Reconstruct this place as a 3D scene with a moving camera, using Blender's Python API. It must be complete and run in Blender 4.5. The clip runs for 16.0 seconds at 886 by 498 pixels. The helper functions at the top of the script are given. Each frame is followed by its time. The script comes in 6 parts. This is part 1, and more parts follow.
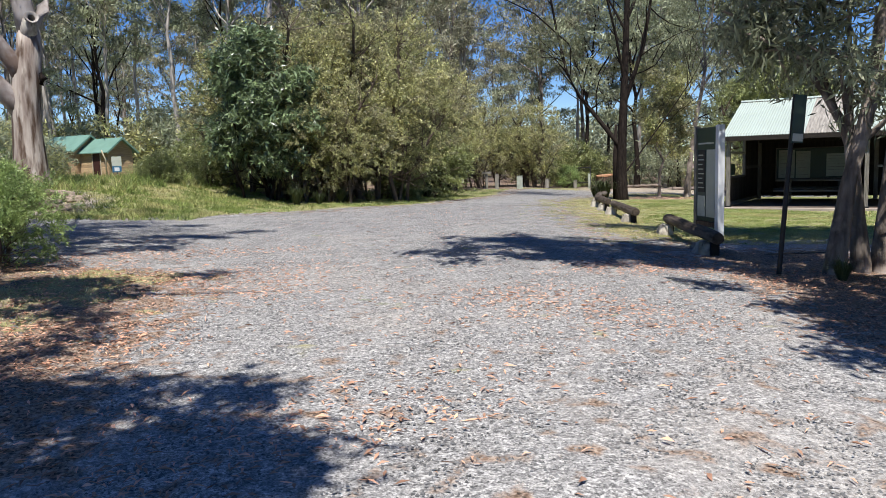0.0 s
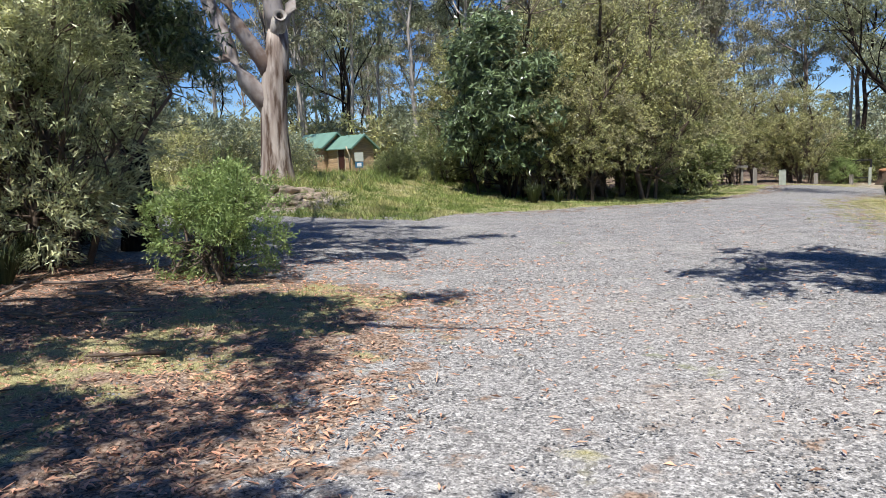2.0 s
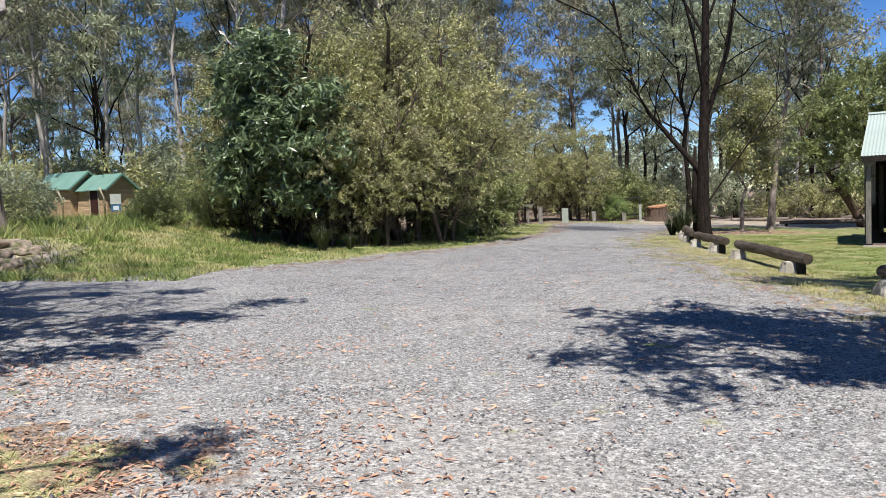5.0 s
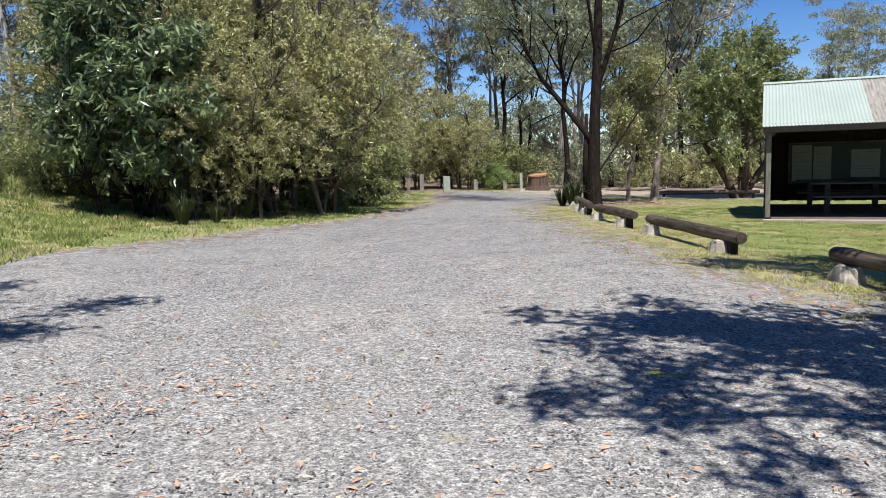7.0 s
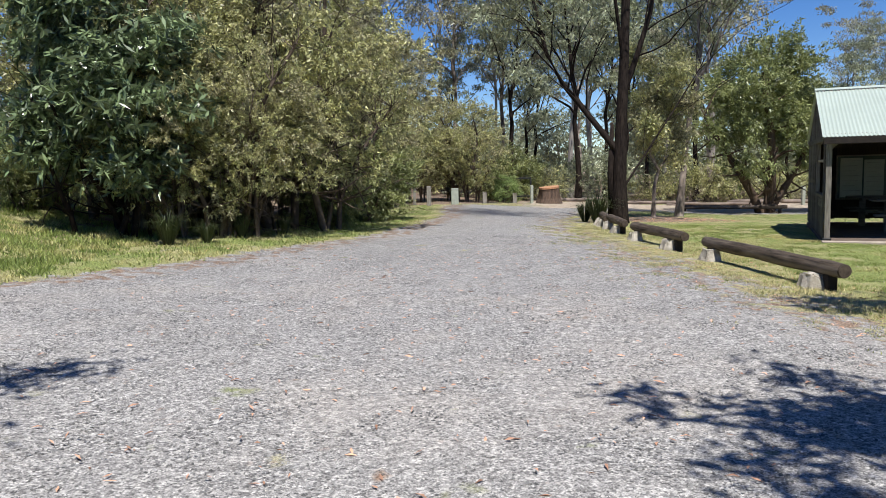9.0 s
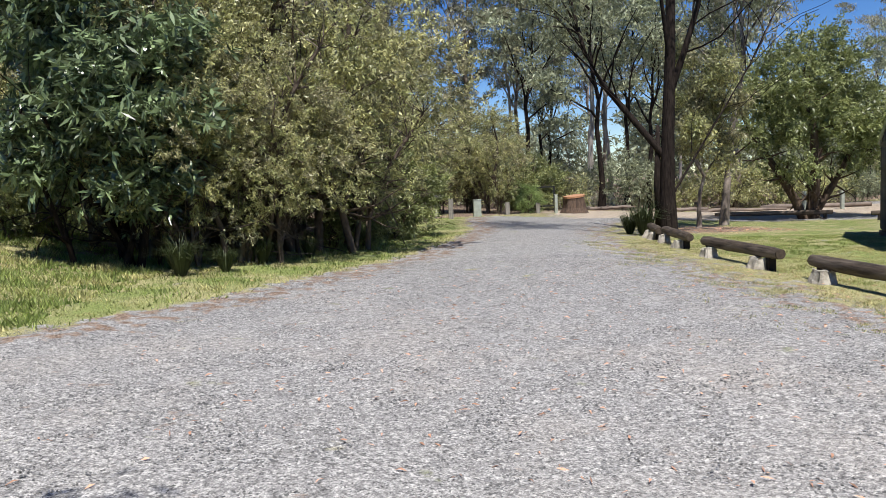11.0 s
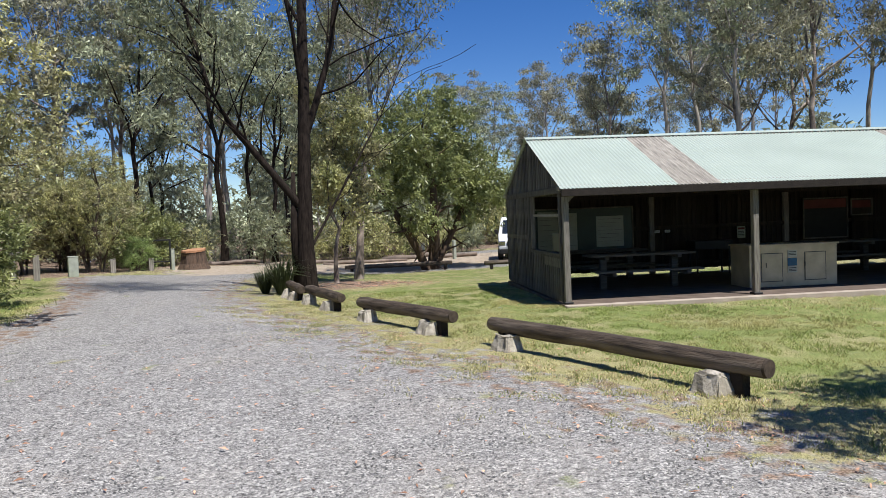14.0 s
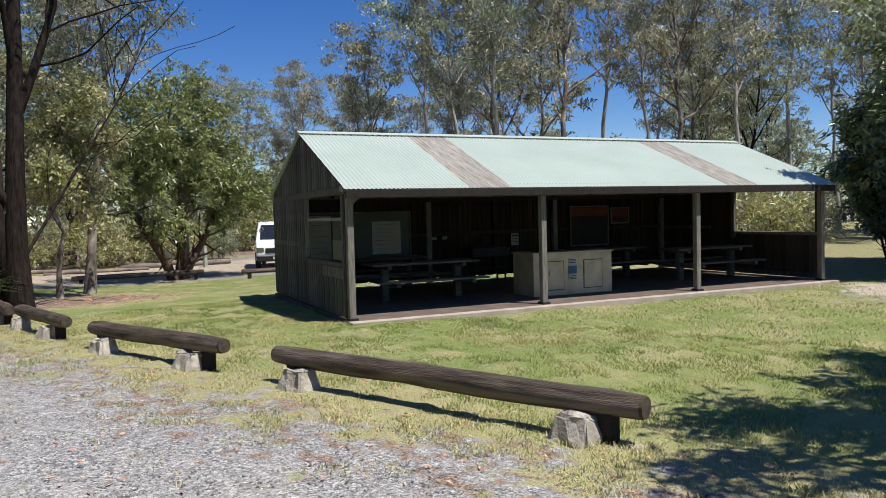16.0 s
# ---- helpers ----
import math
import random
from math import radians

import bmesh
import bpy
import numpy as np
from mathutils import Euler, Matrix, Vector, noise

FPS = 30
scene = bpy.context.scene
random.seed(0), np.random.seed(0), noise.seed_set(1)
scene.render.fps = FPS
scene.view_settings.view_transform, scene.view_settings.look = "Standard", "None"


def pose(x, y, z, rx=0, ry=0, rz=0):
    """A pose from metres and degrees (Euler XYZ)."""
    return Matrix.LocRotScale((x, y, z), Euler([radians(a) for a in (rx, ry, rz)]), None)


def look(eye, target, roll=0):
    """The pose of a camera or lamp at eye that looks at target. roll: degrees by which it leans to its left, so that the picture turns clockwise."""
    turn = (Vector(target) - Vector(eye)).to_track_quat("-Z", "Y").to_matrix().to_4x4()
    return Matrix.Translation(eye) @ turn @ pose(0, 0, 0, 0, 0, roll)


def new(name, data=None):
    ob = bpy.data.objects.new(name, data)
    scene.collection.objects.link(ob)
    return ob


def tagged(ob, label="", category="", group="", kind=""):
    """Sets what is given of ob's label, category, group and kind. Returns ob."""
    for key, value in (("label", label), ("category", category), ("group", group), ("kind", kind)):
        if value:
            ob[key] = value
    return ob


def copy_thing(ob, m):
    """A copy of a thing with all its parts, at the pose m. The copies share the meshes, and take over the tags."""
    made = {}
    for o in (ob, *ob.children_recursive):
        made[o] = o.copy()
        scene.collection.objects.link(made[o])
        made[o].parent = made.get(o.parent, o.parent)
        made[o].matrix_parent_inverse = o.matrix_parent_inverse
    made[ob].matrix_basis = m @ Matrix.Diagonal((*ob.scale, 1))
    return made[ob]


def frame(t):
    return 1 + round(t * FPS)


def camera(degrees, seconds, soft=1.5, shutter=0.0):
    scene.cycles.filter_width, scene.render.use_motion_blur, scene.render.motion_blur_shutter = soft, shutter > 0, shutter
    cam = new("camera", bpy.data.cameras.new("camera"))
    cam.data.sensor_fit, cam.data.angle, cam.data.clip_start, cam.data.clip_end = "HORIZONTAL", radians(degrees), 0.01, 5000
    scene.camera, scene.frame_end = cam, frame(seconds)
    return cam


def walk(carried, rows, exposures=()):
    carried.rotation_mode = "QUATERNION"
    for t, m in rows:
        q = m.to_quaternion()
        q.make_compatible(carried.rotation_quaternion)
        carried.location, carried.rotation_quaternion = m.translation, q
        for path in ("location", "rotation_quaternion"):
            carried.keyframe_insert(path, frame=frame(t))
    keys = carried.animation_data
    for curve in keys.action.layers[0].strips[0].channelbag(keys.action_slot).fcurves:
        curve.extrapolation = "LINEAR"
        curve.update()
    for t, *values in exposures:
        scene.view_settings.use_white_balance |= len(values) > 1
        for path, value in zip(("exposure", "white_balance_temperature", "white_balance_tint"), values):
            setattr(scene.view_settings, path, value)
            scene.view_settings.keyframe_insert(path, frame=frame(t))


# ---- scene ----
cam = camera(61.2, 16.0, soft=0.85)
PATH = [
    (0, (0.926, 1.227, 1.825), (0.717, 3.205, 1.608), -1.5),
    (0.5, (0.727, 1.708, 1.845), (0.287, 3.649, 1.645), -0.9),
    (1, (0.547, 2.166, 1.805), (-0.084, 4.052, 1.588), -1.5),
    (1.5, (0.326, 2.662, 1.832), (-0.517, 4.462, 1.617), -2.2),
    (2, (0.106, 3.099, 1.874), (-0.682, 4.924, 1.658), -1.8),
    (2.5, (-0.074, 3.612, 1.856), (-0.805, 5.461, 1.639), -1.9),
    (3, (-0.338, 4.056, 1.868), (-1.039, 5.917, 1.657), -2.2),
    (3.5, (-0.55, 4.484, 1.899), (-1.226, 6.356, 1.698), -2.4),
    (4, (-0.663, 4.958, 1.914), (-1.298, 6.846, 1.726), -2.5),
    (4.5, (-0.792, 5.402, 1.936), (-1.277, 7.335, 1.769), -2.4),
    (5, (-0.859, 5.866, 1.894), (-1.092, 7.848, 1.764), -2.4),
    (7.5, (-1.458, 8.329, 1.956), (-1.272, 10.305, 1.713), -1.3),
    (8, (-1.398, 8.857, 1.978), (-1.129, 10.826, 1.747), -1.1),
    (8.5, (-1.551, 9.333, 1.982), (-1.298, 11.305, 1.767), -1.1),
    (9, (-1.757, 9.803, 1.991), (-1.636, 11.789, 1.786), -1.3),
    (11.5, (-2.498, 12.177, 2.093), (-2.369, 14.166, 1.929), -3.0),
    (12, (-2.494, 12.615, 2.071), (-2.256, 14.596, 1.933), -3.1),
    (12.5, (-2.47, 13.075, 2.089), (-2.108, 15.039, 1.982), -3.1),
    (13, (-2.468, 13.525, 2.129), (-1.877, 15.434, 2.04), -2.8),
    (13.5, (-2.275, 13.937, 2.104), (-1.437, 15.752, 2.025), -2.6),
    (14, (-2.103, 14.369, 2.1), (-1.039, 16.06, 2.014), -2.3),
    (14.5, (-1.964, 14.809, 2.126), (-0.718, 16.372, 2.042), -2.0),
    (15, (-1.731, 15.221, 2.105), (-0.375, 16.689, 2.025), -2.0),
    (15.5, (-1.538, 15.656, 2.082), (-0.075, 17.017, 1.995), -1.9),
    (16, (-1.316, 16.069, 2.076), (0.239, 17.323, 1.984), -1.5),
]
walk(cam, [(t, look(eye, target, roll)) for t, eye, target, roll in PATH],
     exposures=[(0, 0.42), (5, 0.42), (9, 0.34), (12.5, 0.33), (16, 0.26)])

# ---- world, sun ----
SUN_ELEV, SUN_FROM = radians(64), Vector((0.12, -1.0, 0)).normalized()
world = bpy.data.worlds.new("world")
scene.world = world
world.use_nodes = True
wn = world.node_tree
sky = wn.nodes.new("ShaderNodeTexSky")
sky.sky_type, sky.sun_disc, sky.sun_elevation = "NISHITA", False, SUN_ELEV
sky.sun_rotation = math.atan2(SUN_FROM.x, SUN_FROM.y)
sky.air_density, sky.dust_density, sky.ozone_density, sky.altitude = 0.9, 0.0, 3.0, 900
bg = wn.nodes["Background"]
bg.inputs["Strength"].default_value = 0.098
deep = wn.nodes.new("ShaderNodeHueSaturation")
deep.inputs["Saturation"].default_value = 1.33
deep.inputs["Hue"].default_value = 0.513
wn.links.new(sky.outputs[0], deep.inputs["Color"])
wn.links.new(deep.outputs[0], bg.inputs[0])
sun = new("sun", bpy.data.lights.new("sun", "SUN"))
sun.data.energy, sun.data.angle, sun.data.color = 5.0, radians(0.5), (1.0, 0.975, 0.935)
to_sun = Vector((SUN_FROM.x * math.cos(SUN_ELEV), SUN_FROM.y * math.cos(SUN_ELEV), math.sin(SUN_ELEV)))
sun.matrix_world = look(to_sun * 50, (0, 0, 0))


# ---- materials ----
def mat(name, base, second=None, scale=6.0, rough=0.8, bump=0.0, bump_scale=40.0, metal=0.0, stretch=(1, 1, 1), spec=0.3,
        island=0.0, leaf=0.0, per_object=0.0, contrast=0.5, third=None, third_scale=1.2, streaks=False):
    m = bpy.data.materials.new(name)
    m.use_nodes = True
    n, l = m.node_tree.nodes, m.node_tree.links
    b = n["Principled BSDF"]
    b.inputs["Roughness"].default_value, b.inputs["Metallic"].default_value = rough, metal
    b.inputs["Specular IOR Level"].default_value = spec
    co, mp = n.new("ShaderNodeTexCoord"), n.new("ShaderNodeMapping")
    mp.inputs["Scale"].default_value = stretch
    l.new(co.outputs["Object"], mp.inputs[0])
    second = second or tuple(c * 0.7 for c in base)
    noise_a = n.new("ShaderNodeTexNoise")
    noise_a.inputs["Scale"].default_value, noise_a.inputs["Detail"].default_value = scale, 5
    l.new(mp.outputs[0], noise_a.inputs["Vector"])
    ramp = n.new("ShaderNodeValToRGB")
    ramp.color_ramp.elements[0].position, ramp.color_ramp.elements[1].position = 0.5 - contrast / 2 + 0.05, 0.5 + contrast / 2 - 0.05
    ramp.color_ramp.elements[0].color, ramp.color_ramp.elements[1].color = (*second, 1), (*base, 1)
    l.new(noise_a.outputs["Fac"], ramp.inputs[0])
    col = ramp.outputs[0]
    if third:
        n3, r3, mx = n.new("ShaderNodeTexNoise"), n.new("ShaderNodeValToRGB"), n.new("ShaderNodeMix")
        n3.inputs["Scale"].default_value = third_scale
        l.new((mp if streaks else co).outputs[0 if streaks else "Object"], n3.inputs["Vector"])
        n3.inputs["Detail"].default_value = 5
        r3.color_ramp.elements[0].position, r3.color_ramp.elements[1].position = 0.48, 0.62
        l.new(n3.outputs["Fac"], r3.inputs[0])
        mx.data_type = "RGBA"
        l.new(r3.outputs[0], mx.inputs[0]), l.new(col, mx.inputs[6])
        mx.inputs[7].default_value = (*third, 1)
        col = mx.outputs[2]
    if island or per_object:
        src = n.new("ShaderNodeNewGeometry").outputs["Random Per Island"] if island else n.new("ShaderNodeObjectInfo").outputs["Random"]
        rng, hsv = n.new("ShaderNodeMapRange"), n.new("ShaderNodeHueSaturation")
        amount = island or per_object
        rng.inputs["To Min"].default_value, rng.inputs["To Max"].default_value = 1 - amount, 1 + amount
        l.new(src, rng.inputs[0]), l.new(rng.outputs[0], hsv.inputs["Value"]), l.new(col, hsv.inputs["Color"])
        col = hsv.outputs[0]
    l.new(col, b.inputs["Base Color"])
    if bump:
        nb, bp = n.new("ShaderNodeTexNoise"), n.new("ShaderNodeBump")
        nb.inputs["Scale"].default_value, nb.inputs["Detail"].default_value = bump_scale, 4
        bp.inputs["Strength"].default_value, bp.inputs["Distance"].default_value = bump, 0.02
        l.new(mp.outputs[0], nb.inputs["Vector"]), l.new(nb.outputs["Fac"], bp.inputs["Height"]), l.new(bp.outputs[0], b.inputs["Normal"])
    if leaf:
        tr, ms = n.new("ShaderNodeBsdfTranslucent"), n.new("ShaderNodeMixShader")
        ms.inputs[0].default_value = leaf
        l.new(col, tr.inputs[0]), l.new(b.outputs[0], ms.inputs[1]), l.new(tr.outputs[0], ms.inputs[2])
        l.new(ms.outputs[0], n["Material Output"].inputs[0])
    return m


M_GUM = mat("smooth_gum_bark", (0.58, 0.51, 0.44), (0.20, 0.14, 0.11), 0.9, 0.75, 0.6, 7, stretch=(3, 3, 0.5), third=(0.10, 0.062, 0.042), third_scale=1.1, streaks=True)
M_GUM_LIMB = mat("smooth_grey_limb_bark", (0.43, 0.39, 0.37), (0.22, 0.19, 0.175), 1.2, 0.7, 0.35, 9, stretch=(1.5, 1.5, 0.6), third=(0.17, 0.12, 0.095), third_scale=0.9)
M_GUM_PALE = mat("pale_bark", (0.50, 0.46, 0.41), (0.24, 0.205, 0.18), 2.5, 0.8, 0.3, 12, stretch=(3, 3, 0.5))
M_DARKBARK = mat("dark_rough_bark", (0.042, 0.032, 0.026), (0.012, 0.009, 0.008), 9, 0.95, 0.9, 26, stretch=(2.5, 2.5, 0.5), spec=0.08)
M_BARK = mat("grey_brown_bark", (0.25, 0.205, 0.17), (0.07, 0.056, 0.045), 5, 0.9, 0.7, 22, stretch=(2.5, 2.5, 0.5), third=(0.46, 0.38, 0.32), third_scale=1.6)
M_TWIG = mat("twig_bark", (0.16, 0.12, 0.09), (0.08, 0.06, 0.045), 9, 0.9)
M_LEAF_EUC = mat("eucalypt_leaves", (0.48, 0.51, 0.33), (0.155, 0.175, 0.105), 0.9, 0.43, spec=0.4, island=0.5, leaf=0.35)
M_LEAF_EUC2 = mat("brownish_eucalypt_leaves", (0.48, 0.46, 0.31), (0.155, 0.155, 0.10), 0.8, 0.43, spec=0.4, island=0.5, leaf=0.35)
M_LEAF_DIM = mat("dull_eucalypt_leaves", (0.30, 0.31, 0.17), (0.12, 0.13, 0.07), 0.9, 0.5, spec=0.25, island=0.5, leaf=0.3)
M_LEAF_OLIVE = mat("olive_wattle_leaves", (0.61, 0.575, 0.27), (0.24, 0.265, 0.105), 1.3, 0.42, spec=0.5, island=0.55, leaf=0.3, third=(0.34, 0.315, 0.18), third_scale=0.9)
M_LEAF_DARK = mat("glossy_dark_leaves", (0.25, 0.32, 0.15), (0.07, 0.105, 0.05), 1.6, 0.28, spec=0.7, island=0.6, leaf=0.15)
M_LEAF_GREEN = mat("mid_green_leaves", (0.37, 0.395, 0.155), (0.15, 0.18, 0.07), 1.2, 0.4, spec=0.5, island=0.4, leaf=0.3)
M_LEAF_LIME = mat("bright_shrub_leaves", (0.44, 0.54, 0.2), (0.14, 0.21, 0.07), 2.5, 0.45, spec=0.4, island=0.35, leaf=0.35)
M_LEAF_GREY = mat("grey_green_wattle_leaves", (0.78, 0.78, 0.48), (0.25, 0.29, 0.13), 1.6, 0.36, spec=0.6, island=0.5, leaf=0.3)
M_GRASS_DRY = mat("dry_grass_blades", (0.66, 0.56, 0.32), (0.40, 0.37, 0.17), 1.6, 0.7, island=0.45, leaf=0.2)
M_GRASS = mat("grass_blades", (0.34, 0.40, 0.12), (0.18, 0.24, 0.065), 0.8, 0.6, island=0.4, leaf=0.3, third=(0.50, 0.46, 0.20), third_scale=0.5)
M_GRASS_BANK = mat("long_bank_grass", (0.36, 0.42, 0.13), (0.15, 0.21, 0.055), 2.6, 0.6, island=0.5, leaf=0.35, third=(0.52, 0.48, 0.22), third_scale=1.3)
M_TUSSOCK = mat("tussock_blades", (0.10, 0.125, 0.05), (0.035, 0.045, 0.02), 2.0, 0.5, island=0.4, leaf=0.2)
M_LITTER = mat("fallen_leaves", (0.80, 0.44, 0.28), (0.36, 0.20, 0.135), 9.0, 0.75, island=0.5, leaf=0.1)
M_STONE = mat("crushed_stone", (0.27, 0.265, 0.255), (0.10, 0.099, 0.10), 1.5, 0.85, island=0.55)
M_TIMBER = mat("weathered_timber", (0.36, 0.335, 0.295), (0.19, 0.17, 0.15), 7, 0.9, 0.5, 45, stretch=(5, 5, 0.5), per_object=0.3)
# timber colour darkened so that it carries part of the shelter's interior shade
M_INNER = mat("shade_darkened_timber", (0.07, 0.052, 0.04), (0.03, 0.024, 0.02), 7, 0.9, 0.4, 45, stretch=(5, 5, 0.5), per_object=0.35)
M_POST = mat("weathered_post_timber", (0.29, 0.265, 0.225), (0.13, 0.118, 0.10), 7, 0.9, 0.5, 45, stretch=(5, 5, 0.5))
M_TABLE = mat("grey_table_timber", (0.19, 0.175, 0.155), (0.10, 0.09, 0.08), 7, 0.9, 0.4, 45, stretch=(0.6, 5, 5), per_object=0.2)
M_LOG = mat("weathered_dark_log", (0.12, 0.09, 0.066), (0.028, 0.021, 0.017), 7, 0.85, 0.8, 30, stretch=(5, 0.4, 5), third=(0.19, 0.155, 0.125), third_scale=1.6, streaks=True)
M_LOG_DARK = mat("near_black_timber", (0.035, 0.028, 0.023), (0.018, 0.014, 0.012), 8, 0.9, 0.5, 40)
M_LOG_END = mat("cut_log_end", (0.10, 0.075, 0.055), (0.04, 0.03, 0.022), 18, 0.9, 0.3, 50)
M_LOG_PALE = mat("bleached_fallen_log", (0.27, 0.215, 0.175), (0.12, 0.095, 0.08), 3, 0.9, 0.5, 25)
M_CONC = mat("rough_concrete", (0.52, 0.475, 0.40), (0.30, 0.265, 0.215), 8, 0.95, 0.7, 40, third=(0.30, 0.27, 0.22), third_scale=6)
M_FLOOR = mat("dark_concrete_floor", (0.17, 0.13, 0.105), (0.10, 0.075, 0.06), 3, 0.85, 0.2, 60)
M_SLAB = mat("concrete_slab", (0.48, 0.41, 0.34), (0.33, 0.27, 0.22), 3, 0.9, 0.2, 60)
M_GABLE = mat("dark_grey_battens", (0.20, 0.185, 0.165), (0.09, 0.08, 0.07), 7, 0.9, 0.5, 45, stretch=(5, 5, 0.5), per_object=0.35)
M_ROOF = mat("pale_green_roof_steel", (0.43, 0.49, 0.425), (0.385, 0.44, 0.38), 0.9, 0.45, spec=0.4)
M_ROOFDIRTY = mat("mossy_translucent_sheet", (0.42, 0.385, 0.33), (0.20, 0.18, 0.155), 5, 0.85, 0.3, 30, stretch=(4, 0.5, 0.5))
M_ROOFGREEN = mat("dark_green_roof_steel", (0.18, 0.31, 0.25), (0.14, 0.25, 0.2), 1.5, 0.45, spec=0.4)
M_HUT = mat("timber_slab_cladding", (0.56, 0.4, 0.24), (0.34, 0.235, 0.14), 5, 0.85, 0.4, 30, stretch=(0.6, 0.6, 4), per_object=0.2)
M_CREAM = mat("cream_pipe_paint", (0.55, 0.47, 0.33), None, 6, 0.5)
M_DOOR = mat("dark_red_door_paint", (0.06, 0.021, 0.016), None, 4, 0.6)
M_STEEL = mat("stainless_steel_panel", (0.60, 0.52, 0.37), (0.40, 0.34, 0.24), 3, 0.42, metal=0.25)
M_STEELTOP = mat("dark_steel_plate", (0.10, 0.10, 0.10), None, 6, 0.4, metal=0.6)
M_WHITE = mat("white_paint", (0.72, 0.73, 0.74), (0.62, 0.63, 0.64), 2, 0.35)
M_CARWHITE = mat("white_car_paint", (0.78, 0.79, 0.80), (0.74, 0.75, 0.76), 1, 0.2, spec=0.6)
M_RUBBER = mat("black_rubber", (0.02, 0.02, 0.02), None, 8, 0.8)
M_CARGLASS = mat("dark_car_glass", (0.02, 0.025, 0.03), None, 2, 0.06, spec=0.8)
M_CHROME = mat("chrome_trim", (0.6, 0.6, 0.6), None, 2, 0.15, metal=1.0)
M_BLACK = mat("black_plastic", (0.025, 0.025, 0.025), None, 5, 0.5)
M_PAPER = mat("printed_paper", (0.50, 0.52, 0.44), (0.42, 0.44, 0.37), 5, 0.7)
M_BOARDGREEN = mat("dark_green_sign_panel", (0.035, 0.065, 0.045), (0.03, 0.05, 0.04), 3, 0.4, spec=0.4)
M_BOARDRED = mat("dull_red_panel", (0.20, 0.05, 0.04), None, 4, 0.5)
M_BLUE = mat("blue_print", (0.06, 0.18, 0.30), None, 5, 0.5)
M_INK = mat("dark_ink", (0.03, 0.03, 0.03), None, 5, 0.6)
M_STUMP = mat("stump_bark", (0.15, 0.10, 0.07), (0.06, 0.042, 0.032), 6, 0.9, 0.6, 20, stretch=(3, 3, 0.6))
M_STUMPTOP = mat("fresh_cut_wood", (0.50, 0.27, 0.15), (0.34, 0.17, 0.09), 6, 0.8)
M_EARTH = mat("bare_pale_earth", (0.50, 0.40, 0.30), (0.22, 0.165, 0.12), 5, 0.95, 1.0, 16, third=(0.13, 0.135, 0.06), third_scale=3.0)
M_PALEPOST = mat("pale_green_post_paint", (0.42, 0.45, 0.38), (0.3, 0.32, 0.27), 6, 0.8)
M_LIGHT = mat("lamp_diffuser", (0.7, 0.72, 0.7), None, 3, 0.3)


